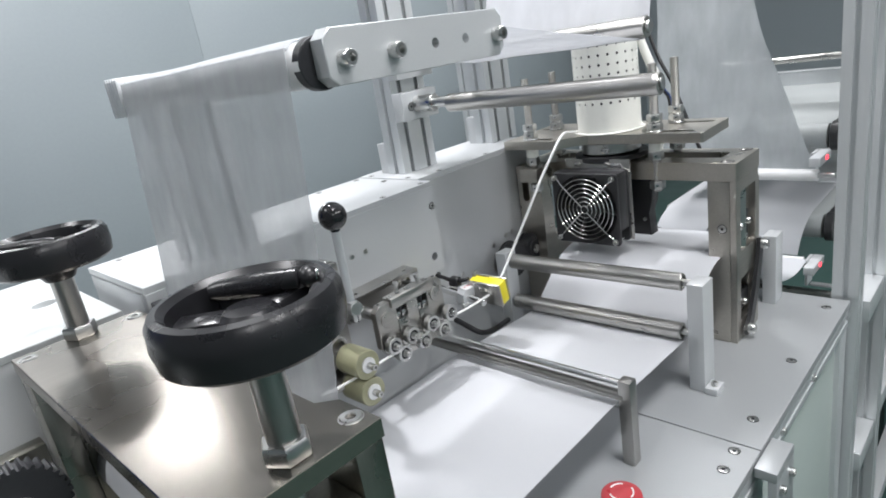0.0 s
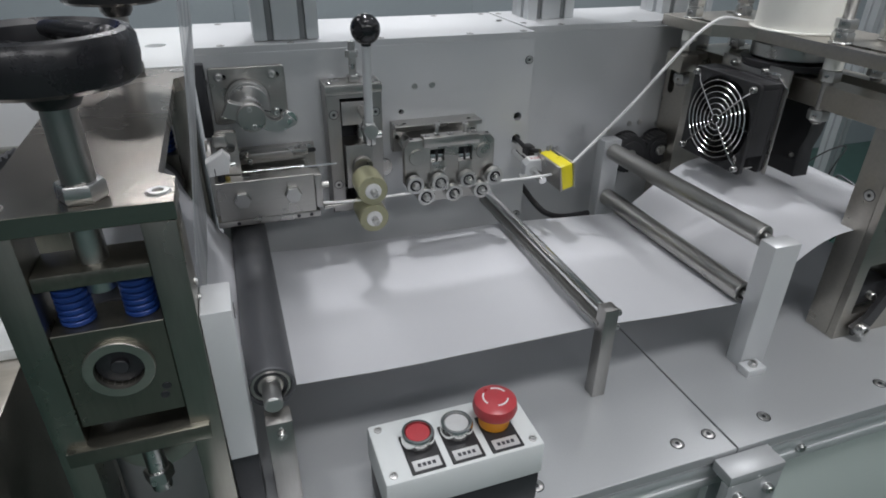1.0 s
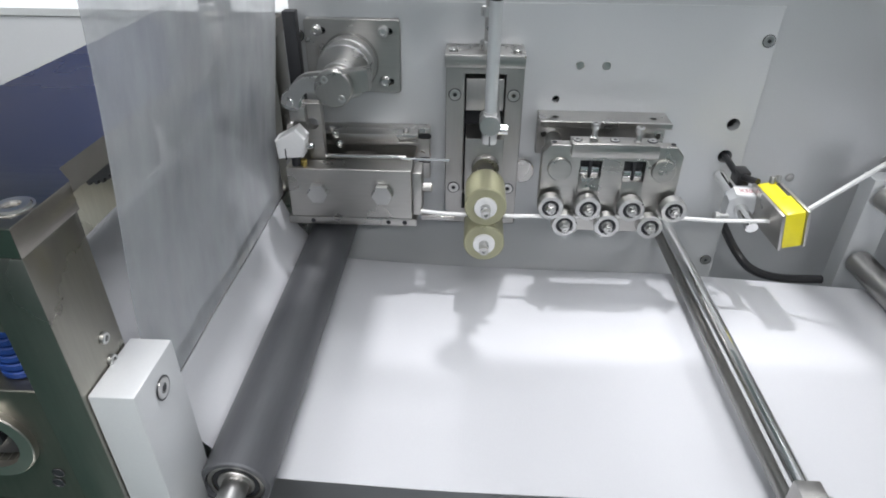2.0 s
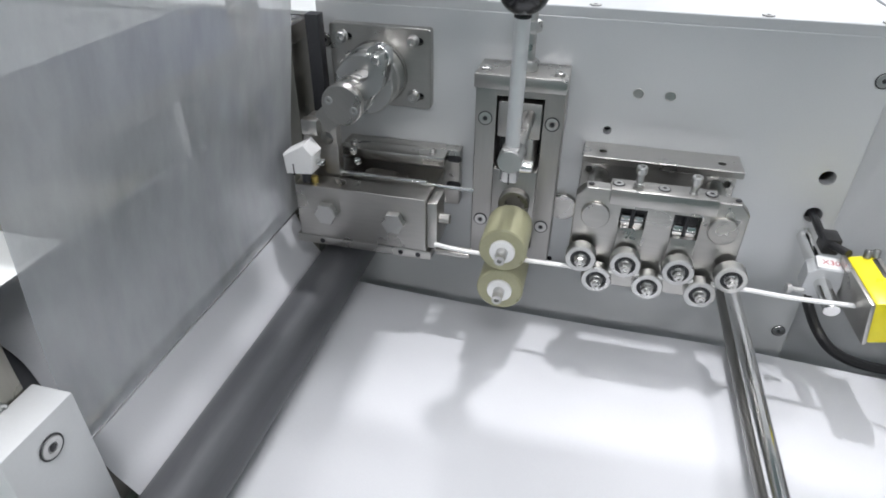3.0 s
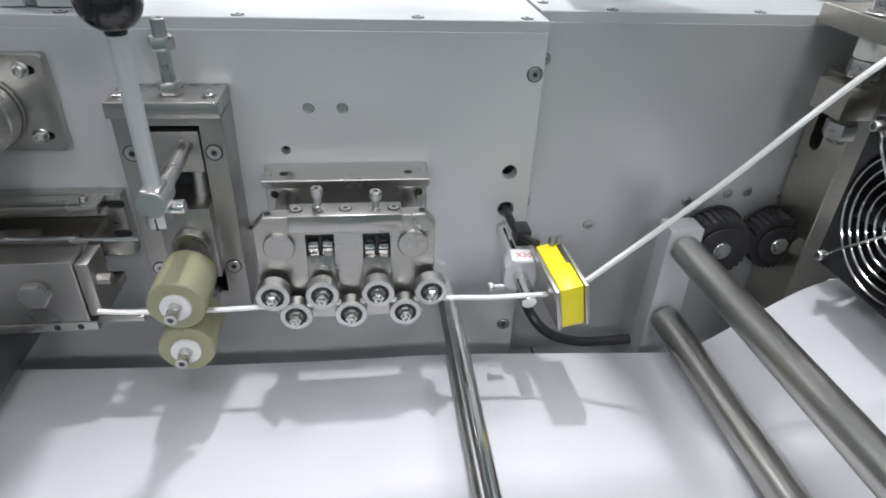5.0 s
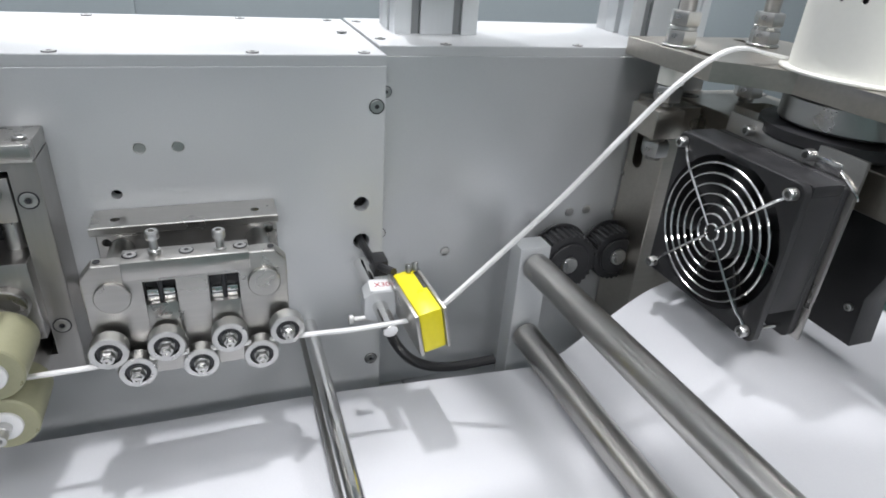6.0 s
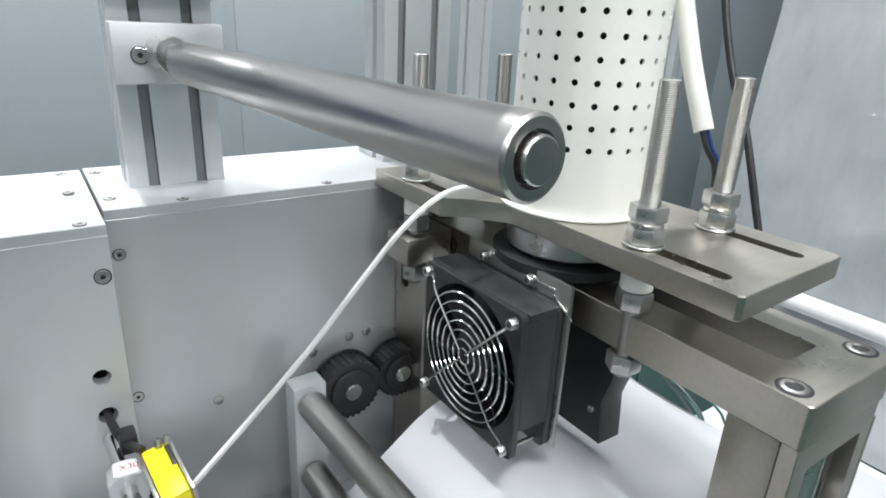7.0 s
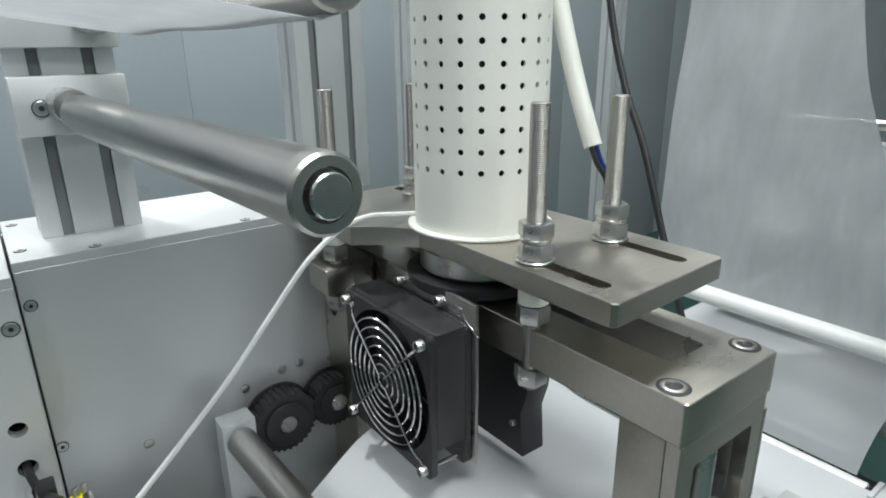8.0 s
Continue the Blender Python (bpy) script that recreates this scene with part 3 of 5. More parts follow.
# ---- webs ----
solid("nonwoven_web", ribbon([(-0.105, 0.952), (-0.096, 0.93), (-0.0835, 0.912), (-0.079, 0.898), (-0.061, 0.8878), (0.0, 0.884), (0.14, 0.880), (0.278, 0.8795), (0.38, 0.874), (0.462, 0.8695), (0.478, 0.8705), (0.496, 0.880), (0.53, 0.905), (0.572, 0.933), (0.61, 0.943), (0.66, 0.942), (0.72, 0.933), (0.785, 0.9190), (0.800, 0.9180), (0.811, 0.9125), (0.8165, 0.902), (0.832, 0.862), (0.865, 0.822), (0.93, 0.780), (1.03, 0.757), (1.118, 0.757)], -0.320, -0.060, 0.0004), WEB, "white nonwoven web running over the table under bars and rollers", "fabric web")
solid("hanging_web", ribbon([(0.10, 1.3337), (-0.03, 1.3335), (-0.058, 1.3322), (-0.070, 1.327), (-0.0735, 1.31), (-0.086, 1.15), (-0.103, 1.02), (-0.105, 0.954)], -0.322, -0.052, 0.0003), FILM, "thin white nonwoven web hanging from the turning bar", "fabric web")
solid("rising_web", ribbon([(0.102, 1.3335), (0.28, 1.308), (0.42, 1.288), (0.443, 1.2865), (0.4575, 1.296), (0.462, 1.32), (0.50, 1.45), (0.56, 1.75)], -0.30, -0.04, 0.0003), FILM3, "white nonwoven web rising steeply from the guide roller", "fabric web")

# ---- wire straightener ----
st = thing("wire_straightener", "steel wire straightener with seven grooved bearings in two rows", "straightener", (0.197, -0.05, 0.95))
part("wall_bracket", plate(rect(0.137, 0.257, 0.985, 1.018), [circ(0.143, 1.005, 0.003), circ(0.251, 1.005, 0.003)], 0.012, front(-0.0125)), STEEL, st)
part("bracket_top", plate(rect(0.137, 0.257, -0.03, -0.0005), [circ(0.152, -0.018, 0.003), circ(0.242, -0.018, 0.003)], 0.006, flat(1.0185)), STEEL, st)
for sx in (0.152, 0.242):
    part("standoff", rod((sx, -0.013, 1.0), (sx, -0.062, 1.0), 0.008), ZINC, st)
    part("pin", rod((sx, -0.074, 0.998), (sx, -0.0775, 0.998), 0.0105, 32), STEEL, st)
outl = [(0.136, 0.962), (0.150, 0.945), (0.160, 0.936), (0.236, 0.936), (0.247, 0.945), (0.257, 0.962), (0.257, 1.012), (0.250, 1.02), (0.143, 1.02), (0.136, 1.012)]
part("front_plate", plate(outl, [rect(0.1695, 0.1885, 0.975, 1.0062), rect(0.2075, 0.2265, 0.975, 1.0062)], 0.011, front(-0.0745)), STEEL, st)
for sx, drop in ((0.179, 0.0), (0.217, 0.003)):
    # Black sheet put in as the shade inside the slot.
    part("slot_shade", box(sx - 0.0094, sx + 0.0094, -0.0642, -0.0632, 0.976, 1.0058, 0), DARK, st, "black sheet for the shade inside the adjusting slot")
    part("slider", box(sx - 0.0093, sx + 0.0093, -0.0762, -0.0645, 0.953, 0.9905 - drop, 0.0007), STEEL, st)
    for dx in (-0.0048, 0.0048):
        part("spring_seat", box(sx + dx - 0.0034, sx + dx + 0.0034, -0.0725, -0.0645, 0.9908 - drop, 0.9990 - drop, 0.0008), CHROME, st)
        part("seat_band", box(sx + dx - 0.0036, sx + dx + 0.0036, -0.0728, -0.0645, 0.9942 - drop, 0.9950 - drop, 0), DARK, st)
    part("spindle", rod((sx, -0.0715, 0.990 - drop), (sx, -0.0715, 1.0062), 0.0015, 12), DARK, st)
    part("adjusting_screw", joined(rod((sx, -0.071, 1.0235), (sx, -0.071, 1.0272 - drop), 0.0038, 18), threaded((sx, -0.071, 1.0270 - drop), (sx, -0.071, 1.0345 - drop), 0.0026, 0.001), lathe([(0, 0), (0.0038, 0), (0.0040, 0.0008), (0.0040, 0.0045), (0.0033, 0.0054), (0.0019, 0.0054), (0.0016, 0.002), (0, 0.002)], Matrix.Translation((sx, -0.071, 1.0340 - drop)), 18)), ZINC, st)
part("top_bar", box(0.160, 0.234, -0.080, -0.062, 1.011, 1.0235, 0.0008), STEEL, st)
for sx in (0.165, 0.197, 0.229):
    sunk_screw(st, (sx, -0.071, 1.0237), (0, 0, 1), 0.008)
for sx in (0.146, 0.248):
    drilled(st, (sx, -0.069, 1.0202), (0, 0, 1), 0.004)


def bearing(x, z):
    b = part("bearing", ring((x, -0.0795, z), (x, -0.0895, z), 0.0114, 0.0077, 30), ZINC, st)
    part("bearing_bolt", joined(rod((x, -0.066, z), (x, -0.0905, z), 0.0048, 20), hexa((x, -0.0905, z), (x, -0.0945, z), 0.0075), lathe([(0.0026, 0), (0.0026, 0.003), (0.0012, 0.003), (0.0012, 0.001), (0, 0.001)], along((x, -0.0943, z), (x, -0.099, z))[0], 12)), ZINC, b)
    part("shield", ring((x, -0.0815, z), (x, -0.0880, z), 0.0077, 0.0046, 24), DARK, b)


for sx in (0.146, 0.179, 0.217, 0.254):
    bearing(sx, 0.966)
for sx in (0.160, 0.198, 0.236):
    bearing(sx, 0.949)

# ---- slide unit with lever ----
sl = thing("slide_unit", "steel slide unit with a bolted frame and a sliding block", "slide", (0.084, -0.02, 0.918))
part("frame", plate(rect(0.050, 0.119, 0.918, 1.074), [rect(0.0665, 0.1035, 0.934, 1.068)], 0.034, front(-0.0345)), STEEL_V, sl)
# Black panel carries the shade inside the frame's opening.
part("recess_shade", box(0.067, 0.103, -0.006, -0.0005, 0.94, 1.068, 0), DARK, sl)
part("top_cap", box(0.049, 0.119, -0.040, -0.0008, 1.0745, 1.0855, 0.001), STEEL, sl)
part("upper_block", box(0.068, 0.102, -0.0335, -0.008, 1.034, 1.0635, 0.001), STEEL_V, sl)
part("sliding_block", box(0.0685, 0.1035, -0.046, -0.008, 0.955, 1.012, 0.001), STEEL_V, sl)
part("spring_rod", rod((0.094, -0.02, 1.01), (0.094, -0.02, 1.04), 0.006), ZINC, sl)
for p in ((0.0582, 1.049), (0.1105, 1.049), (0.0582, 0.957), (0.1105, 0.957)):
    sunk_screw(sl, (p[0], -0.0347, p[1]), (0, -1, 0), 0.0105)
for sx in (0.056, 0.112):
    cap_screw(sl, (sx, -0.028, 1.0857), (0, 0, 1), 0.008, 0.002)
part("stud", threaded((0.087, -0.022, 1.0855), (0.087, -0.022, 1.133), 0.0045), ZINC, sl)
nut(sl, (0.087, -0.022, 1.0857), (0, 0, 1), 0.014, 0.008)
nut(sl, (0.087, -0.022, 1.114), (0, 0, 1), 0.014, 0.008)
part("lower_boss", rod((0.126, -0.0005, 0.962), (0.126, -0.006, 0.962), 0.012), STEEL, sl)

lv = thing("hand_lever", "chrome hand lever with a round black knob", "lever", (0.088, -0.08, 1.03))
part("stem", rod((0.0885, -0.096, 1.050), (0.089, -0.097, 1.146), 0.0050, 20), PROFILE, lv)
part("knob", joined(ball((0.089, -0.0975, 1.158), 0.0162), rod((0.089, -0.097, 1.1405), (0.089, -0.0972, 1.148), 0.0056)), GLOSSBLACK, lv, "glossy black ball knob")
part("clevis", joined(box(0.0822, 0.0945, -0.1045, -0.086, 1.030, 1.056, 0.0025), rod((0.0885, -0.106, 1.047), (0.0885, -0.0845, 1.047), 0.0086)), ZINC, lv)
part("clamp_slit", box(0.0880, 0.0890, -0.1047, -0.088, 1.0298, 1.040, 0), DARK, lv)
part("pivot_pin", rod((0.094, -0.094, 1.040), (0.1035, -0.094, 1.040), 0.0045), CHROME, lv)
part("cross_shaft", rod((0.0925, -0.034, 1.054), (0.091, -0.088, 1.049), 0.0050), ZINC, lv)

# ---- feed wheels ----
FEED = []
for nm, z, lab in (("upper", 0.973, "cloudy yellow urethane feed wheel with a white hub"), ("lower", 0.9365, "cloudy yellow urethane pressure wheel below the wire")):
    fw = thing("feed_wheel", lab, "wheel", (0.088, -0.085, z), "feed wheels")
    part("tyre", ring((0.088, -0.104, z), (0.088, -0.064, z), 0.0182, 0.0095, 40, 0.001), URETHANE, fw)
    part("hub", ring((0.088, -0.1065, z), (0.088, -0.062, z), 0.0098, 0.0045, 28), WHITE, fw)
    part("shaft", joined(rod((0.088, -0.112, z), (0.088, -0.040, z), 0.0044, 18), lathe([(0.0040, 0), (0.0040, 0.006), (0.002, 0.006), (0.0018, 0.002), (0, 0.002)], along((0.088, -0.112, z), (0.088, -0.12, z))[0], 16)), ZINC, fw)
    FEED.append((fw, z))
part("wheel_seat", joined(ring((0.088, -0.046, 0.985), (0.088, -0.054, 0.985), 0.0125, 0.0075), ), STEEL, sl)
lw = thing("wheel_bearing", "steel bearing housing for the lower feed wheel", "bearing", (0.088, -0.03, 0.93))
part("housing", rod((0.088, -0.0005, 0.9365), (0.088, -0.058, 0.9365), 0.011), STEEL, lw)

# ---- wire ----
wire_pts = [(0.625, -0.085, 1.1435), (0.600, -0.088, 1.1475), (0.570, -0.094, 1.152), (0.541, -0.102, 1.148), (0.512, -0.104, 1.129), (0.486, -0.095, 1.093), (0.452, -0.088, 1.049), (0.41, -0.086, 1.007), (0.363, -0.085, 0.963)]


def flat_wire(pts, w, t):
    line = smooth_line(pts, 10)
    bm = bmesh.new()
    rows = []
    for i, p in enumerate(line):
        d = (line[min(i + 1, len(line) - 1)] - line[max(i - 1, 0)]).normalized()
        u = Vector((0, 1, 0))
        n = d.cross(u).normalized()
        rows.append([bm.verts.new(p + u * a * w / 2 + n * b * t / 2) for a, b in ((-1, -0.5), (-0.8, -1), (0.8, -1), (1, -0.5), (1, 0.5), (0.8, 1), (-0.8, 1), (-1, 0.5))])
    for a, b in zip(rows, rows[1:]):
        for k in range(8):
            bm.faces.new((a[k], a[(k + 1) % 8], b[(k + 1) % 8], b[k]))
    bm.faces.new(rows[0])
    bm.faces.new(rows[-1])
    bmesh.ops.recalc_face_normals(bm, faces=bm.faces[:])
    return bm


ws = thing("nose_wire", "flat white plastic-coated wire running to the feed wheels", "wire", (0.3, -0.09, 0.96))
part("hanging_length", flat_wire(wire_pts, 0.0038, 0.0028), WIRE, ws)
part("straight_length", flat_wire([(0.342, -0.086, 0.9575), (0.30, -0.086, 0.9565), (0.262, -0.0855, 0.9575), (0.2, -0.0852, 0.9572), (0.14, -0.0852, 0.9555), (0.088, -0.0852, 0.9548), (0.05, -0.085, 0.9555), (0.03, -0.084, 0.957)], 0.0038, 0.0022), WIRE, ws)

# ---- yellow-taped sensor ----
ys = thing("wire_sensor", "steel wire sensor block wrapped with bright yellow tape", "sensor", (0.35, -0.075, 0.955))
ym = Matrix.Translation((0.3503, -0.0779, 0.9605)) @ pose(0, 0, 0, 2, -11.0, 3.5)
part("tape", box(-0.0088, 0.0088, -0.028, 0.028, -0.0178, 0.0178, 0.002, ym), YELLOW, ys, "bright yellow tape wrapped round the block")
part("cheek", box(-0.0120, -0.0090, -0.0290, 0.0290, -0.0182, 0.0180, 0.0006, ym), STEEL, ys)
part("cheek", box(0.0090, 0.0118, -0.0290, 0.0290, -0.0182, 0.0180, 0.0006, ym), STEEL, ys)
part("lead_slot", box(0.0058, 0.0087, 0.0, 0.022, 0.0175, 0.0181, 0.0002, ym), BLACK, ys)
for p in ((0.003, 0.0245), (0.0085, 0.0245)):
    cap_screw(ys, ym @ Vector((p[0], p[1], 0.0178)), (0, 0.2, 1), 0.005, 0.006)
rd = thing("sensor_mount", "steel rod with a clamp collar and a small paper label", "mount", (0.326, -0.04, 0.957))
part("rod", rod((0.323, -0.0005, 0.962), (0.327, -0.086, 0.950), 0.0058), CHROME, rd)
cm = Matrix.Translation((0.326, -0.058, 0.954)) @ pose(0, 0, 0, 8, 0, -4)
part("collar", plate([(-0.0125, -0.010), (-0.0125, 0.008), (-0.006, 0.0145), (0.0125, 0.0145), (0.0125, -0.010), (0.006, -0.0145), (-0.006, -0.0145)], [], 0.016, cm @ FRONT), ANODISED, rd)
part("label", box(-0.008, 0.0115, 0.001, 0.014, 0.0146, 0.0150, 0, cm), WHITE, rd, "white paper label with red writing")
fc = bpy.data.curves.new("label_text", "FONT")
fc.body, fc.size, fc.extrude, fc.align_x, fc.align_y = "X30", 0.0072, 0.00005, "CENTER", "CENTER"
fc.materials.append(REDINK)
fo = new("label_text", fc)
fo.parent = rd
fo.matrix_local = PLACE[rd].inverted() @ cm @ Matrix.Translation((0.0018, 0.0075, 0.01515))
part("thumb_screw", joined(rod((0.3125, -0.066, 0.951), (0.3035, -0.066, 0.951), 0.002), rod((0.3035, -0.066, 0.951), (0.2995, -0.066, 0.951), 0.0038)), ZINC, rd)
cb = thing("black_cable", "thin black cable from a hole in the cabinet to the sensor", "cable", (0.33, -0.02, 0.98))
part("cable", tube(smooth_line([(0.3235, 0.03, 0.981), (0.324, -0.006, 0.981), (0.329, -0.028, 0.975), (0.338, -0.050, 0.978)]), 0.0032), BLACK, cb)
part("plug", box(0.326, 0.338, -0.035, -0.018, 0.966, 0.980, 0.0015), BLACK, cb)
solid("drive_belt", tube(smooth_line([(0.345, 0.012, 0.90), (0.352, -0.02, 0.885), (0.37, -0.028, 0.868), (0.40, -0.028, 0.858), (0.445, -0.027, 0.857)]), 0.0045, 10), BLACK, "black rubber hose curving along the cabinet foot", "hose")

# ---- crank unit ----
mp = thing("motor_plate", "square steel motor plate with slotted corner screws", "plate", (-0.036, 0, 1.074))
part("plate", plate(rect(-0.079, 0.0072, 1.041, 1.1065, 0.003), [slot(sx, sz, 0.013, 0.0058) for sx in (-0.066, -0.0055) for sz in (1.0515, 1.0965)], 0.008, front(-0.0085)), STEEL, mp)
# Black sheet behind the slots stands for their shaded depth.
part("slot_shade", box(-0.077, 0.005, -0.0012, -0.0006, 1.043, 1.105, 0), DARK, mp)
for sx, sz in ((-0.068, 1.0965), (-0.0075, 1.0965), (-0.0075, 1.0515), (-0.068, 1.0515)):
    cap_screw(mp, (sx, -0.0085, sz), (0, -1, 0), 0.0085, 0.006)
    part("washer", ring((sx, -0.0086, sz), (sx, -0.0098, sz), 0.0054, 0.0022, 20), ZINC, mp)
# Duller ring stands in for the slight shadow on the plate.
part("shadow_ring", ring((-0.039, -0.0088, 1.069), (-0.039, -0.0115, 1.069), 0.0264, 0.02, 40), STUD, mp, "dull ring standing in for the slight shadow round the motor shaft")
CX, CZ = -0.039, 1.069
ck = thing("crank", "turning steel crank with a split clamp collar and a follower arm", "crank", (CX, -0.05, CZ))
part("rear_collar", ring((CX, -0.012, CZ), (CX, -0.0275, CZ), 0.0250, 0.0112, 40, 0.001), ZINC, ck)
part("split_collar", ring((CX, -0.0277, CZ), (CX, -0.0425, CZ), 0.0242, 0.0112, 40, 0.001), ZINC, ck)
for sg in (1, -1):
    part("split", box(CX - 0.0006, CX + 0.0006, -0.0429, -0.030, CZ + sg * 0.0116, CZ + sg * 0.0245, 0), DARK, ck)
    cap_screw(ck, (CX + 0.0246, -0.035, CZ + sg * 0.004), (1, 0, sg * 0.16), 0.005, 0.0006)
part("shaft", rod((CX, -0.010, CZ), (CX, -0.0680, CZ), 0.0122, 32), ZINC, ck)
part("neck_ring", ring((CX, -0.0610, CZ), (CX, -0.0665, CZ), 0.0152, 0.0122, 32), ZINC, ck)
part("disc", joined(rod((CX, -0.0815, CZ), (CX, -0.0895, CZ), 0.0155, 40, 0.001), rod((CX, -0.0665, CZ), (CX, -0.0817, CZ), 0.0105, 28)), STEEL, ck)
for sg in (1, -1):
    cap_screw(ck, (CX + sg * 0.0090, -0.0890, CZ + sg * 0.0045), (0, -1, 0), 0.0062, 0.0012)
part("counterweight", joined(plate([(CX - 0.0095, CZ + 0.006), (CX + 0.0095, CZ + 0.006), (CX + 0.0100, CZ + 0.027), (CX - 0.0075, CZ + 0.030)], [], 0.013, front(-0.0812))), STEEL, ck)
bow = smooth_line([(CX - 0.001, 0, CZ - 0.008), (CX - 0.005, 0, CZ - 0.018), (CX - 0.0055, 0, CZ - 0.028), (CX + 0.001, 0, CZ - 0.038), (CX + 0.008, 0, CZ - 0.043)], 5)
edge_a, edge_b = [], []
for k, q in enumerate(bow):
    d = (bow[min(k + 1, len(bow) - 1)] - bow[max(k - 1, 0)]).normalized()
    w = 0.0078 - 0.0016 * math.sin(math.pi * k / (len(bow) - 1))
    edge_a.append((q.x - d.z * w, q.z + d.x * w))
    edge_b.append((q.x + d.z * w, q.z - d.x * w))
bow_outline = edge_a + edge_b[::-1]
for cheek_y in (-0.0812, -0.0670):
    part("follower_arm", plate(bow_outline, [], 0.0040, front(cheek_y)), ZINC, ck)
part("follower_roller", ring((CX + 0.005, -0.0768, CZ - 0.041), (CX + 0.005, -0.0674, CZ - 0.041), 0.0090, 0.003, 28), CHROME, ck)
part("follower_pin", rod((CX + 0.005, -0.0832, CZ - 0.041), (CX + 0.005, -0.0615, CZ - 0.041), 0.0032, 18), CHROME, ck)

# ---- cutter ----
ct = thing("wire_cutter", "steel wire cutter block bolted to the cabinet", "cutter", (-0.033, -0.05, 0.97))
part("front_block", plate(rect(-0.089, 0.022, 0.947, 0.995), [], 0.020, front(-0.082)), STEEL, ct)
part("top_plate", plate(rect(-0.088, 0.021, -0.0615, -0.014), [slot(-0.03, -0.035, 0.03, 0.012), circ(0.012, -0.04, 0.002), circ(-0.075, -0.04, 0.002)], 0.006, flat(0.984)), STEEL, ct)
part("body", box(-0.080, 0.012, -0.0615, -0.0135, 0.950, 0.9835, 0.001), STEEL, ct)
part("wall_angle", joined(box(-0.070, 0.034, -0.0125, -0.0008, 0.955, 1.008, 0.001), box(-0.070, 0.024, -0.030, -0.0126, 1.000, 1.008, 0.001)), STEEL, ct)
part("skirt", box(-0.093, 0.026, -0.0815, -0.020, 0.9385, 0.9465, 0.001), STEEL, ct)
for sx in (-0.062, -0.004):
    nut(ct, (sx, -0.082, 0.973), (0, -1, 0), 0.0170, 0.007, "bolt")
part("clamp_end", joined(box(0.0225, 0.031, -0.080, -0.055, 0.950, 0.992, 0.0008), rod((0.031, -0.072, 0.975), (0.040, -0.072, 0.975), 0.0042)), STEEL, ct)
part("guide_tongue", box(0.031, 0.060, -0.088, -0.078, 0.950, 0.954, 0.0006), STEEL, ct)
part("guide_rail", joined(rod((-0.070, -0.050, 0.9935), (0.015, -0.050, 0.9935), 0.0022, 12), rod((0.010, -0.052, 0.993), (0.055, -0.052, 0.993), 0.0014, 10)), CHROME, ct)
# Flat black plates stand for the shaded slots.
for p in ((0.026, 1.000), (0.026, 0.975)):
    part("slot", plate(slot(p[0] + 0.003, p[1], 0.013, 0.006), [], 0.0004, front(-0.0131)), DARK, ct)
for p in ((-0.06, -0.020), (0.012, -0.020)):
    cap_screw(ct, (p[0], p[1], 1.008), (0, 0, 1), 0.006, 0.003)
for sx in (-0.07, 0.0, 0.015):
    drilled(ct, (sx, -0.0816, 0.9425), (0, -1, 0), 0.004)
part("end_plate", plate([(-0.062, 0.945), (-0.014, 0.945), (-0.014, 1.022), (-0.030, 1.03), (-0.045, 1.022), (-0.062, 0.99)], [slot(-0.035, 1.008, 0.016, 0.006, math.pi / 2)], 0.006, side(-0.0945)), STEEL_V, ct)
nz = part("nozzle", plate([(-0.0935, 1.0045), (-0.0715, 1.0065), (-0.0680, 1.0235), (-0.0755, 1.0325), (-0.0950, 1.0215)], [], 0.017, front(-0.0850), 0.0015), WHITE, ct, "white plastic nozzle block with slanted shoulders")
part("slit", box(-0.0868, -0.0858, -0.0853, -0.080, 1.0045, 1.0145, 0), DARK, nz)
cap_screw(ct, (-0.0692, -0.077, 1.0145), (1, 0, 0.1), 0.0058, 0.006, CHROME)
part("nozzle_stem", rod((-0.081, -0.074, 1.0055), (-0.081, -0.074, 0.994), 0.0042), DARK, ct)
part("brass_tip", rod((-0.0745, -0.074, 1.000), (-0.0745, -0.074, 0.9945), 0.0030), BRASS, ct, "small brass tip")
part("nozzle_bracket", joined(plate(rect(-0.082, -0.058, 0.9925, 1.047, 0.003), [circ(-0.0665, 1.0285, 0.0055)], 0.010, front(-0.0600)), box(-0.084, -0.070, -0.069, -0.0602, 1.033, 1.046, 0.0015)), STEEL, ct)
for sx, sz in ((-0.050, 1.012), (-0.047, 1.003)):
    cap_screw(ct, (sx, -0.046, sz), (0, -0.5, 1), 0.0062, 0.004, CHROME)
part("side_strip", box(-0.0935, -0.082, -0.022, -0.0105, 1.03, 1.115, 0.001), DARK, ct)

# ---- timing pulleys ----
for gx, gz, gr in ((0.525, 0.935, 0.0305), (0.579, 0.938, 0.0265)):
    g = thing("timing_pulley", "black toothed timing pulley with a bright steel shaft", "pulley", (gx, 0.015, gz), "timing pulleys")
    teeth = []
    n = 30
    for i in range(n):
        for k, rr in ((0.0, 0.94), (0.3, 0.94), (0.5, 1.0), (0.8, 1.0)):
            a = 2 * math.pi * (i + k) / n
            teeth.append((gx + gr * rr * math.cos(a), gz + gr * rr * math.sin(a)))
    part("toothed_rim", plate(teeth, [circ(gx, gz, 0.008)], 0.020, front(0.0), 0.0002), BLACK, g)
    part("flange", joined(ring((gx, 0.0205, gz), (gx, 0.0225, gz), gr * 1.08, 0.01, 40), ring((gx, -0.003, gz), (gx, -0.0005, gz), gr * 0.72, 0.009, 36)), BLACK, g)
    part("shaft", rod((gx, -0.005, gz), (gx, 0.032, gz), 0.0082), ZINC, g)
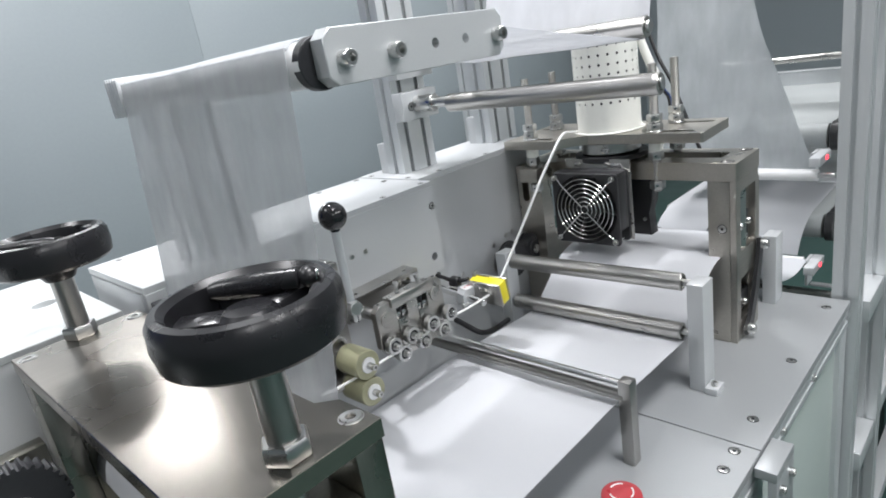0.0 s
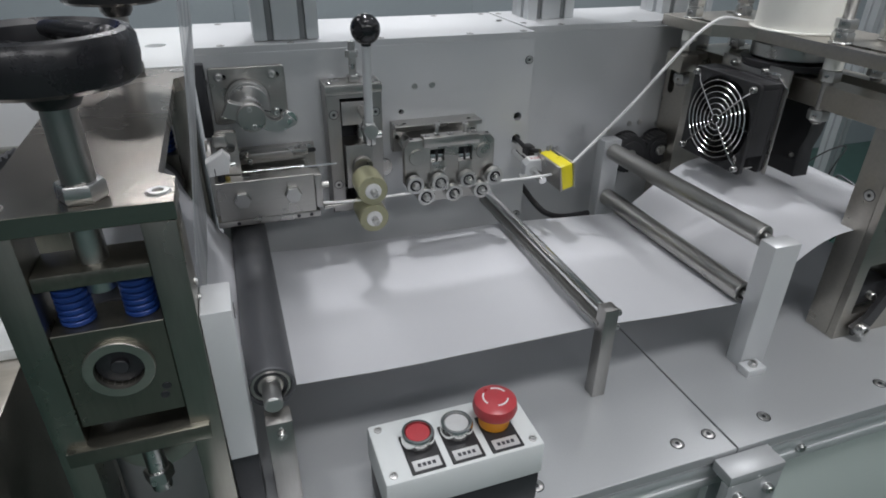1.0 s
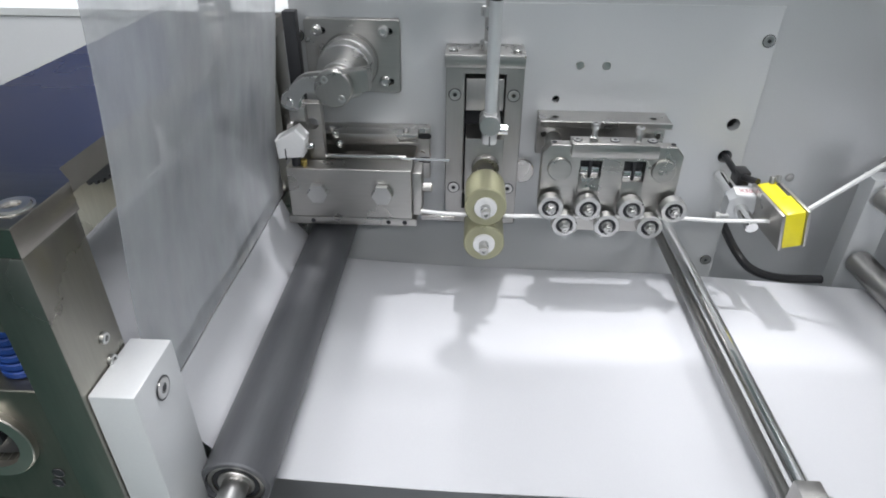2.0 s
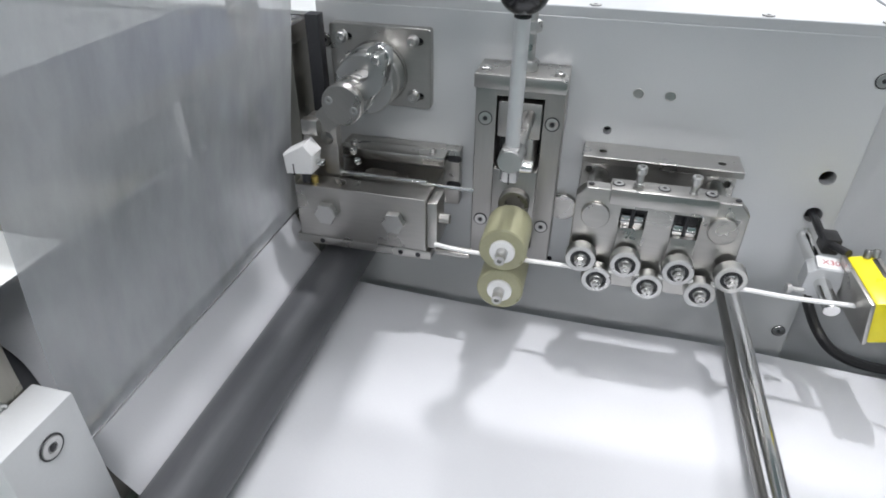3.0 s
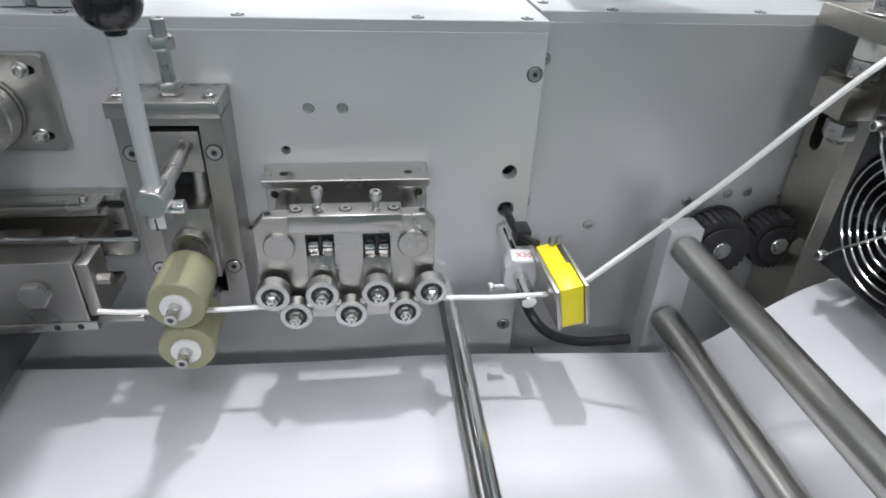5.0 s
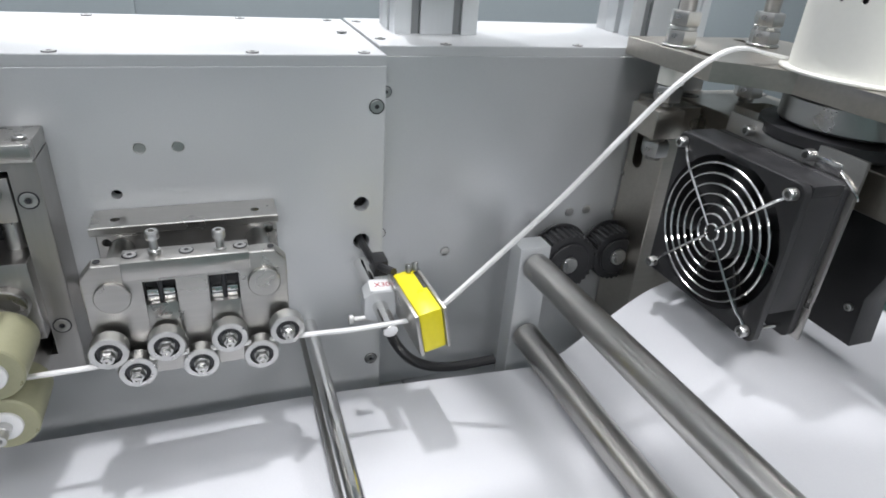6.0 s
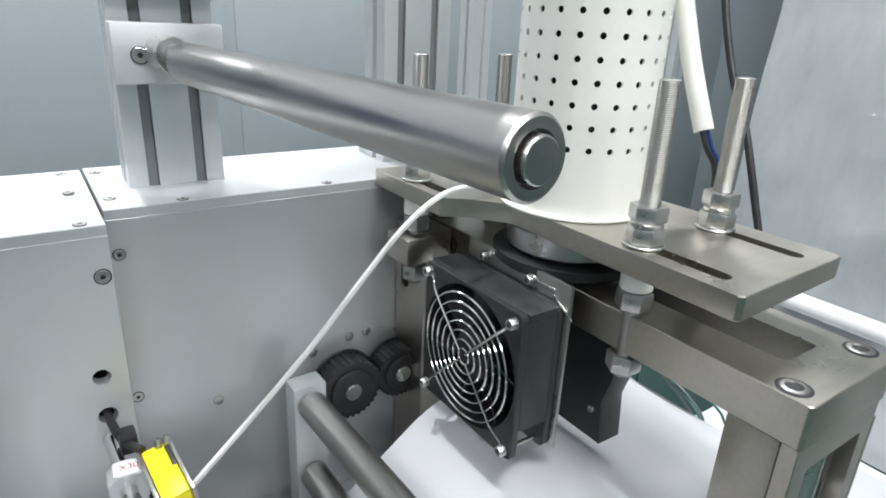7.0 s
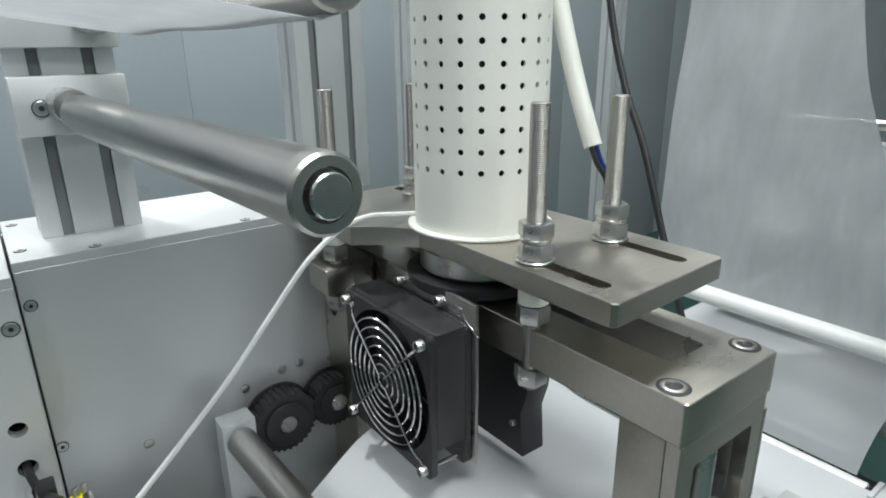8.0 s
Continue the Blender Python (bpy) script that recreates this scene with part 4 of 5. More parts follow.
for i, (sx, sz) in enumerate(((0.410, 0.946), (0.499, 0.968), (0.537, 0.975), (0.556, 0.976), (0.590, 0.972))):
    put("plug", cab, lambda: lathe([(0.0046, 0.0002), (0.0042, 0.0010), (0.0034, 0.0012), (0, 0.0013)], seg=20), "round_plug", (sx, 0.0307, sz), (0, -1, 0), ZINC)

# ---- sealing frame ----
sf = thing("sealing_frame", "heavy ground-steel frame with a slotted top plate over the web", "frame", (0.666, -0.17, 0.8))
part("top_bar", plate(rect(0.617, 0.717, -0.345, 0.028, 0.003), [rect(0.6515, 0.6895, -0.312, -0.02, 0.004)], 0.028, flat(1.064)), NICKEL, sf)
for y0, y1 in ((-0.344, -0.302), (-0.012, 0.026)):
    part("leg", joined(plate(rect(0.618, 0.714, 0.8, 1.0635), [rect(0.634, 0.700, 0.835, 0.905, 0.003), rect(0.634, 0.700, 0.95, 1.045, 0.003)], 0.010, front(y0)), box(0.618, 0.632, y0 + 0.0101, y1, 0.8, 1.0635), box(0.700, 0.714, y0 + 0.0101, y1, 0.8, 1.0635)), NICKEL, sf)
    part("cross_tie", box(0.6325, 0.6995, y0 + 0.012, y1, 0.915, 0.94, 0.001), NICKEL, sf)
for sx, sy in ((0.628, -0.329), (0.708, -0.328), (0.628, 0.012), (0.708, 0.012)):
    # Black discs stand for the shade in the screw recesses.
    put("screw_recess", sf, lambda: lathe([(0.0098, -0.001), (0.0098, 0.0003), (0.0086, 0.0004), (0.0, 0.0002)], seg=24), "frame_recess", (sx, sy, 1.092), (0, 0, 1), DARK)
    put("screw", sf, lambda: lathe([(0.0078, 0.0002), (0.0078, 0.0008), (0.0070, 0.0012), (0.0050, 0.0012), (0.0046, 0.0004)], seg=24), "frame_screw", (sx, sy, 1.092), (0, 0, 1), STUD)
part("rear_upright", plate(rect(-0.022, 0.029, 0.8, 1.090), [slot(0.012, 1.045, 0.04, 0.014, math.pi / 2)], 0.028, side(0.588)), NICKEL, sf)
part("stud_lug", box(0.560, 0.5875, -0.036, 0.0, 1.068, 1.092, 0.0015), NICKEL, sf)
sunk_screw(sf, (0.6178, -0.323, 0.99), (-1, 0, 0), 0.013)
sunk_screw(sf, (0.6178, 0.007, 1.02), (-1, 0, 0), 0.013)
part("hinge_plate", plate(rect(-0.344, -0.31, 0.90, 1.05), [], 0.004, side(0.7145)), NICKEL, sf)
part("rod_end", rod((0.66, -0.335, 0.95), (0.66, -0.335, 1.05), 0.008), ZINC, sf)

# Dark filler blocks added in place of the mechanism inside the windows.
part("window_filler", box(0.6335, 0.6995, -0.3338, -0.304, 0.952, 1.000, 0.002), DARK, sf, "dark filler block standing in for the mechanism inside the leg")
part("window_filler", box(0.6335, 0.6995, -0.3338, -0.304, 0.838, 0.868, 0.002), DARK, sf, "dark filler block standing in for the mechanism inside the leg")
for sx, sz in ((0.650, 0.985), (0.684, 0.985), (0.667, 0.965), (0.667, 0.853)):
    cap_screw(sf, (sx, -0.3338, sz), (0, -1, 0), 0.011, 0.008)
for sz in (0.93, 1.055):
    cap_screw(sf, (0.7185, -0.326, sz - 0.02), (1, 0, 0), 0.014, 0.010)

part("black_strap", plate([(0.700, 0.951), (0.713, 0.945), (0.714, 0.925), (0.690, 0.860), (0.668, 0.815), (0.640, 0.806), (0.634, 0.818), (0.655, 0.832), (0.676, 0.872), (0.697, 0.930)], [], 0.006, front(-0.3520)), BLACK, sf, "black moulded strap across the leg")
for sx, sz in ((0.706, 0.940), (0.645, 0.818)):
    cap_screw(sf, (sx, -0.3520, sz), (0, -1, 0), 0.016, 0.010)

bp = thing("bolt_plate", "ground-steel upper plate with long slots on four threaded studs", "plate", (0.658, -0.15, 1.125))
outl = [(0.604, -0.300), (0.607, -0.303), (0.722, -0.298), (0.725, -0.295), (0.725, 0.03), (0.565, 0.03), (0.565, -0.075), (0.585, -0.09), (0.604, -0.115)]
part("plate", plate(outl, [slot(0.6225, -0.252, 0.065, 0.011, math.pi / 2), slot(0.698, -0.254, 0.065, 0.011, math.pi / 2), slot(0.672, 0.0, 0.04, 0.011, math.pi / 2), slot(0.579, -0.038, 0.052, 0.011, math.pi / 2)], 0.015, flat(1.125)), NICKEL, bp)
for sx, sy in ((0.6225, -0.223), (0.699, -0.224), (0.579, -0.019), (0.672, -0.012)):
    part("stud", threaded((sx, sy, 1.045), (sx, sy, 1.243), 0.0066, 0.00125), STUD, bp)
    part("washer", rod((sx, sy, 1.1402), (sx, sy, 1.1422), 0.0135), ZINC, bp)
    nut(bp, (sx, sy, 1.1423), (0, 0, 1), 0.021, 0.0105)
    part("spring_washer", ring((sx, sy, 1.153), (sx, sy, 1.1565), 0.0105, 0.0068), ZINC, bp)
    nut(bp, (sx, sy, 1.1567), (0, 0, 1), 0.021, 0.0105)
    part("spacer", rod((sx, sy, 1.110), (sx, sy, 1.1245), 0.0108), DUCT, bp, "cream plastic spacer")
    nut(bp, (sx, sy, 1.0965), (0, 0, 1), 0.021, 0.0125)
    nut(bp, (sx, sy, 1.049), (0, 0, 1), 0.021, 0.0125)

# ---- perforated duct ----
DX, DY, DR = 0.655, -0.128, 0.052
du = thing("perforated_duct", "cream-white perforated cylinder standing on a thin flange", "duct", (DX, DY, 1.14))


def perforated():
    """A round wall with rows of real holes: a ring of small faces round each opening, and the wall's thickness inside it."""
    bm = bmesh.new()
    cols, rows, z0, cell = 22, 20, 1.1823, 0.0149
    arc = 2 * math.pi / cols
    hr = 0.0022

    def at(a, z, r=DR):
        return bm.verts.new((DX + r * math.cos(a), DY + r * math.sin(a), z))

    for i in range(cols):
        a0 = (i - 0.42) * arc
        for j in range(rows):
            ca, cz = a0 + arc / 2, z0 + (j + 0.5) * cell
            outer, inner, deep = [], [], []
            for k in range(16):
                c, s = math.cos(2 * math.pi * k / 16), math.sin(2 * math.pi * k / 16)
                q = 1 / max(abs(c), abs(s))
                outer.append(at(ca + c * q * arc / 2, cz + s * q * cell / 2))
                inner.append(at(ca + c * hr / DR, cz + s * hr))
                deep.append(at(ca + c * hr / DR, cz + s * hr, DR - 0.0015))
            for k in range(16):
                n = (k + 1) % 16
                bm.faces.new((outer[k], outer[n], inner[n], inner[k]))
                bm.faces.new((inner[k], inner[n], deep[n], deep[k]))
        for k in range(4):
            b0, b1 = a0 + arc * k / 4, a0 + arc * (k + 1) / 4
            bm.faces.new((at(b0, 1.1405), at(b1, 1.1405), at(b1, z0), at(b0, z0)))
    bmesh.ops.remove_doubles(bm, verts=bm.verts[:], dist=2e-5)
    bmesh.ops.recalc_face_normals(bm, faces=bm.faces[:])
    return bm


part("wall", perforated(), DUCT, du)
part("flange", ring((DX, DY, 1.1403), (DX, DY, 1.1425), DR + 0.006, DR - 0.004, 48), DUCT, du)
# Black core put in so the duct's holes look shaded.
part("hole_shade", rod((DX, DY, 1.141), (DX, DY, 1.47), DR - 0.006), DARK, du)
solid("seal_hub", lathe([(0.047, 1.105), (0.049, 1.107), (0.049, 1.123), (0.044, 1.1245), (0, 1.1245)], Matrix.Translation((DX, DY, 0)), 48), ZINC, "bright round steel hub under the slotted plate", "hub")
solid("dark_shoe", lathe([(0, 1.094), (0.058, 1.094), (0.060, 1.096), (0.060, 1.103), (0, 1.1045)], Matrix.Translation((DX, DY, 0)), 48), BLACK, "black round shoe below the steel hub", "shoe")

# ---- cooling fan ----
fn = thing("cooling_fan", "black square axial fan with a chrome wire guard", "fan", (0.578, -0.1245, 1.026))
FY, FZ = -0.1245, 1.026
sq = rect(FY - 0.06, FY + 0.06, FZ - 0.06, FZ + 0.06, 0.006)
cor = [(FY + a * 0.0525, FZ + b * 0.0525) for a in (-1, 1) for b in (-1, 1)]
part("front_frame", plate(sq, [circ(FY, FZ, 0.0575, 48)] + [circ(a, b, 0.0022, 10) for a, b in cor], 0.006, side(0.562)), BLACK, fn)
part("rear_frame", plate(sq, [circ(FY, FZ, 0.0575, 48)], 0.006, side(0.594)), BLACK, fn)
part("barrel", ring((0.5675, FY, FZ), (0.5945, FY, FZ), 0.0592, 0.0574, 48), BLACK, fn)
part("side_wall", joined(box(0.568, 0.594, FY - 0.0598, FY + 0.0598, FZ + 0.052, FZ + 0.0596, 0.0005), box(0.568, 0.594, FY - 0.0598, FY - 0.052, FZ - 0.035, FZ + 0.052, 0.0005)), BLACK, fn)
part("rotor_hub", rod((0.568, FY, FZ), (0.593, FY, FZ), 0.021, 36), BLACK, fn)
for k in range(7):
    a = 2 * math.pi * k / 7
    part("blade", box(-0.0008, 0.0008, -0.011, 0.011, 0.020, 0.0555, 0.0004, Matrix.Translation((0.580, FY, FZ)) @ Matrix.Rotation(a, 4, "X") @ Matrix.Rotation(radians(52), 4, "Z")), BLACK, fn)
# Black disc put in as the shade behind the blades.
part("shade_disc", rod((0.5905, FY, FZ), (0.5935, FY, FZ), 0.0572, 40), BLACK, fn)
gd = part("wire_guard", joined(*[tube([(0.5595, FY + r * math.cos(2 * math.pi * k / 48), FZ + r * math.sin(2 * math.pi * k / 48)) for k in range(48)], 0.0009, 6, True) for r in (0.0065, 0.014, 0.0215, 0.029, 0.0365, 0.044, 0.0515)]), CHROME, fn, "chrome wire guard rings")
for a, b in ((1, 1), (-1, 1), (1, -1), (-1, -1)):
    part("guard_spoke", tube(smooth_line([(0.5582, FY + a * 0.004, FZ + b * 0.004), (0.5582, FY + a * 0.038, FZ + b * 0.038), (0.561, FY + a * 0.047, FZ + b * 0.047), (0.561, FY + a * 0.0525, FZ + b * 0.0525)], 4), 0.0011, 6), CHROME, gd)
    cap_screw(fn, (0.5615, FY + a * 0.0525, FZ + b * 0.0525), (-1, 0, 0), 0.0085, 0.006)
    part("spacer", rod((0.5683, FY + a * 0.0525, FZ + b * 0.0525), (0.5937, FY + a * 0.0525, FZ + b * 0.0525), 0.0017, 12), CHROME, fn)
part("terminal", joined(box(0.5985, 0.6003, FY - 0.050, FY - 0.030, FZ + 0.0605, FZ + 0.0685, 0.0006), tube(smooth_line([(0.599, FY - 0.050, FZ + 0.064), (0.598, FY - 0.057, FZ + 0.060), (0.599, FY - 0.0655, FZ + 0.054), (0.602, FY - 0.0655, FZ + 0.050)]), 0.0009, 6)), CHROME, fn, "bright terminal lug with a thin lead")
part("mounting_plate", box(0.6005, 0.6035, FY - 0.064, FY + 0.055, FZ - 0.060, FZ + 0.075, 0.0005), STEEL, fn)
for dy in (-0.025, 0.03):
    cap_screw(fn, (0.6005, FY + dy, FZ + 0.067), (-1, 0, 0), 0.0085, 0.007)
fb = thing("black_block", "matt black moulded block with a hollowed edge behind the fan", "block", (0.64, -0.19, 0.96))
part("block", plate([(-0.20, 0.962), (-0.115, 0.962), (-0.115, 1.0625), (-0.207, 1.0625), (-0.203, 1.02), (-0.197, 1.0)], [], 0.024, side(0.640)), BLACK, fb)
cap_screw(fb, (0.6398, -0.19, 0.99), (-1, 0, 0), 0.006)

# ---- press with hand wheels ----
pr = thing("roller_press", "nickel-plated roller press with a flat top plate and side housings", "press", (-0.157, -0.19, 0.8))
part("top_plate", plate([(-0.218, -0.379), (-0.101, -0.379), (-0.101, -0.338), (-0.113, -0.326), (-0.113, -0.046), (-0.101, -0.034), (-0.101, 0.008), (-0.218, 0.008)], [], 0.014, flat(1.093)), PRESSTOP, pr)
for sx, sy in ((-0.111, -0.362), (-0.208, -0.362), (-0.111, -0.008), (-0.208, -0.008)):
    put("screw", pr, lambda: lathe([(0.0085, -0.001), (0.0085, 0.0004), (0.0076, 0.0005), (0.0074, -0.002), (0.0068, 0.0012), (0.0038, 0.0012), (0.0034, -0.001), (0, -0.001)], seg=24), "press_screw", (sx, sy, 1.107), (0, 0, 1), ZINC)
for y0, y1 in ((-0.378, -0.338), (-0.034, 0.006)):
    part("housing_leg", box(-0.217, -0.196, y0, y1, 0.8, 1.0925, 0.001), LEGNICKEL, pr)
    part("housing_leg", box(-0.124, -0.102, y0, y1, 0.8, 1.0925, 0.001), LEGNICKEL, pr)
    part("pressure_bar", box(-0.1955, -0.1245, y0 + 0.002, y1 - 0.002, 1.052, 1.063, 0.001), OLIVE, pr)
    bb = part("bearing_block", plate(rect(-0.1955, -0.1245, 0.935, 1.017), [circ(-0.160, 0.983, 0.0165)], y1 - y0 - 0.004, front(y0 + 0.002)), OLIVE, pr)
    part("bearing_ring", joined(ring((-0.160, y0 - 0.002, 0.983), (-0.160, y0 + 0.012, 0.983), 0.0235, 0.0165, 36), ), NICKEL, bb)
    part("journal", joined(rod((-0.160, y0 + 0.006, 0.983), (-0.160, y1 - 0.004, 0.983), 0.0163), rod((-0.160, y0 + 0.001, 0.983), (-0.160, y0 + 0.0065, 0.983), 0.006)), DARK, bb)
    for sx, sz in ((-0.136, 0.955), (-0.1335, 0.963)):
        drilled(bb, (sx, y0 + 0.0018, sz - 0.004), (0, -1, 0), 0.006)
    for sx in (-0.180, -0.139):
        for k in range(7):
            part("spring_coil", ring((sx, (y0 + y1) / 2, 1.0175 + k * 0.005), (sx, (y0 + y1) / 2, 1.0213 + k * 0.005), 0.0115, 0.006, 20), BLUE, pr, "blue die spring coil")
    part("spindle", rod((-0.160, (y0 + y1) / 2, 1.04), (-0.160, (y0 + y1) / 2, 1.0925), 0.0095), ZINC, pr)
    part("lower_bar", box(-0.21, -0.11, y0 - 0.006, y1, 0.905, 0.919, 0.001), OLIVE, pr)
    part("lower_spindle", joined(rod((-0.160, (y0 + y1) / 2, 0.84), (-0.160, (y0 + y1) / 2, 0.905), 0.008), hexa((-0.160, (y0 + y1) / 2, 0.85), (-0.160, (y0 + y1) / 2, 0.862), 0.02)), ZINC, pr)
for sx in (0, 1, 2, 3):
    cap_screw(pr, (-0.1018, -0.352, 1.03 - sx * 0.014), (1, 0, 0), 0.006, 0.002)
part("press_roll", rod((-0.160, -0.337, 0.983), (-0.160, -0.035, 0.983), 0.034, 48), RUBBER, pr)
part("lower_roll", rod((-0.160, -0.337, 0.875), (-0.160, -0.035, 0.875), 0.034, 48), NICKEL, pr)

solid("press_web", ribbon([(-0.1955, 0.985), (-0.189, 1.004), (-0.176, 1.0152), (-0.160, 1.0188), (-0.144, 1.0152), (-0.131, 1.004), (-0.1245, 0.985), (-0.112, 0.958)], -0.315, -0.06, 0.0004), WEB, "white nonwoven web wrapped over the dark press roll", "fabric web")


def hand_wheel(x, y, turn):
    m = Matrix.Translation((x, y, 0.017))
    hw = part("hand_wheel", lathe([(0.0385, 1.170), (0.041, 1.1655), (0.0475, 1.1645), (0.0502, 1.167), (0.0517, 1.178), (0.0512, 1.188), (0.0485, 1.1925), (0.0440, 1.1935), (0.0405, 1.190), (0.0385, 1.180), (0.0385, 1.170)], m, 56), WHEELBLACK, pr, "black moulded hand wheel on a steel spindle")
    part("hub", lathe([(0, 1.150), (0.013, 1.150), (0.0165, 1.156), (0.0165, 1.180), (0.013, 1.184), (0, 1.184)], m, 32), WHEELBLACK, hw)
    for k in range(3):
        a = radians(turn + 120 * k)
        part("spoke", box(0.012, 0.0425, -0.010, 0.010, 1.1655, 1.1825, 0.004, m @ Matrix.Rotation(a, 4, "Z")), WHEELBLACK, hw)
        part("finger_pad", box(0.034, 0.0428, -0.009, 0.009, 1.168, 1.190, 0.004, m @ Matrix.Rotation(a + radians(60), 4, "Z")), WHEELBLACK, hw)
    mr = m @ Matrix.Rotation(radians(turn + 60), 4, "Z")
    part("grip", joined(lathe([(0, 0), (0.0045, 0), (0.0060, 0.006), (0.0068, 0.03), (0.0060, 0.05), (0, 0.053)], mr @ Matrix.Translation((-0.026, 0.022, 1.1885)) @ Matrix.Rotation(radians(90), 4, "Y"), 20), ball(mr @ Vector((0.030, 0.022, 1.1885)), 0.0062, 16)), WHEELBLACK, hw, "folded black grip")
    part("grip_pin", rod(mr @ Vector((0.034, 0.022, 1.1885)), mr @ Vector((0.040, 0.022, 1.1885)), 0.0035), CHROME, hw)
    part("spindle", rod((x, y, 1.1072), (x, y, 1.170), 0.0102), STEEL_V, hw)
    part("lock_nut", hexa((x, y, 1.1072), (x, y, 1.1195), 0.026), ZINC, hw)


hand_wheel(-0.155, -0.359, -105)
hand_wheel(-0.159, -0.002, 70)

# White block at the end of the bend bar.
wb = thing("bend_bar", "white aluminium end block with a thin bend bar for the web", "bar", (-0.093, -0.36, 0.9))
part("end_block", box(-0.1015, -0.079, -0.376, -0.334, 0.868, 1.015, 0.0012), ANODISED, wb)
sunk_screw(wb, (-0.0788, -0.354, 1.000), (1, 0, 0), 0.012)
part("bar", rod((-0.1105, -0.333, 0.948), (-0.1105, -0.010, 0.948), 0.005), CHROME, wb)
part("bar_strip", box(-0.1015, -0.0795, -0.373, -0.350, 0.80, 0.8675, 0.001), DARK, wb)

# ---- control box ----
cbx = thing("control_box", "grey push-button box with a red emergency stop on the table", "control box", (0.085, -0.41, 0.8))
cm2 = Matrix.Translation((0.0835, -0.4115, 0)) @ Matrix.Rotation(radians(0.5), 4, "Z")
part("base", box(-0.069, 0.069, -0.0325, 0.0325, 0.8005, 0.836, 0.003, cm2), DARK, cbx, "dark grey lower shell")
part("cover", box(-0.0705, 0.0705, -0.034, 0.034, 0.8365, 0.873, 0.003, cm2), GREYBOX, cbx, "light grey cover")
for sx in (-0.062, 0.062):
    for sy in (-0.026, 0.026):
        cap_screw(cbx, cm2 @ Vector((sx, sy, 0.8728)), (0, 0, 1), 0.007, 0.0012)
for k, sx in enumerate((-0.033, 0.002, 0.0375)):
    part("legend_plate", box(sx - 0.0145, sx + 0.0145, -0.031, 0.012, 0.873, 0.8745, 0.0005, cm2), BLACK, cbx)
    lab = part("legend", box(sx - 0.0115, sx + 0.0115, -0.029, -0.0185, 0.8746, 0.8751, 0, cm2), LABEL, cbx)
    for i in range(4):
        part("legend_mark", box(sx - 0.008 + i * 0.0042, sx - 0.0052 + i * 0.0042, -0.0258, -0.0222, 0.87515, 0.8753, 0, cm2), INK, lab)
    c = cm2 @ Vector((sx, 0.002, 0))
    if k < 2:
        part("bezel", lathe([(0.0105, 0.8785), (0.0115, 0.886), (0.0135, 0.886), (0.0142, 0.8845), (0.0142, 0.877), (0.0125, 0.8746), (0.0105, 0.8746)], Matrix.Translation((c.x, c.y, 0)), 32), CHROME, cbx, "chrome bezel")
        part("button", lathe([(0, 0.8855), (0.0098, 0.8852), (0.0104, 0.8845), (0.0104, 0.8747)], Matrix.Translation((c.x, c.y, 0)), 32), RED if k == 0 else LABEL, cbx, "red push button" if k == 0 else "silver push button")
    else:
        part("collar", lathe([(0, 0.8747), (0.0135, 0.8747), (0.0142, 0.880), (0.0125, 0.886), (0, 0.886)], Matrix.Translation((c.x, c.y, 0)), 32), AMBER, cbx, "yellow collar")
        hd = part("stop_head", lathe([(0, 0.886), (0.0125, 0.886), (0.0185, 0.8895), (0.0197, 0.894), (0.0185, 0.9005), (0.014, 0.903), (0, 0.9045)], Matrix.Translation((c.x, c.y, 0)), 40), RED, cbx, "red mushroom head")
        for a0 in (20, 140, 260):
            part("arrow_mark", tube([(c.x + 0.0108 * math.cos(radians(a0 + q)), c.y + 0.0108 * math.sin(radians(a0 + q)), 0.9036) for q in range(0, 75, 10)], 0.0008, 6), WHITE, hd, "white arrow mark")

# ---- far left: neighbouring machine ----
nm = thing("neighbour_cabinet", "white painted machine cabinet with a round hole in its flat top", "machine", (-0.4, 0.2, 0))
part("top_plate", plate(rect(-0.60, -0.105, 0.05, 0.34), [circ(-0.146, 0.19, 0.014)], 0.008, flat(1.092)), PAINT, nm)
part("body", box(-0.598, -0.107, 0.052, 0.338, 0.05, 1.0915, 0.002), ANODISED, nm)
part("foot", box(-0.58, -0.13, 0.07, 0.32, 0.0, 0.05, 0.002), DARK, nm)
nb = thing("neighbour_bed", "white-topped bed of the neighbouring machine over a dark base", "machine", (-0.45, -0.2, 0))
part("bed_plate", box(-0.75, -0.225, -0.16, 0.045, 0.86, 0.872, 0.001), PAINT, nb)
part("support", box(-0.7, -0.3, -0.32, 0.0, 0.0, 0.8595, 0.002), NICKEL, nb, "dull nickel-plated base")
part("side_stay", box(-0.50, -0.225, -0.055, -0.035, 0.8725, 1.045, 0.001), OLIVE, nb)
ng = thing("dark_gear", "dark toothed gear wheel beside the press", "gear", (-0.235, -0.22, 1.02))
teeth = []
for i in range(34):
    for k, rr in ((0.0, 0.92), (0.3, 0.92), (0.5, 1.0), (0.8, 1.0)):
        a = 2 * math.pi * (i + k) / 34
        teeth.append((-0.262 + 0.038 * rr * math.cos(a), 1.02 + 0.038 * rr * math.sin(a)))
part("toothed_rim", plate(teeth, [], 0.02, front(-0.10), 0.0003), DARK, ng)
part("boss", rod((-0.262, -0.108, 1.02), (-0.262, -0.04, 1.02), 0.012), ZINC, ng)

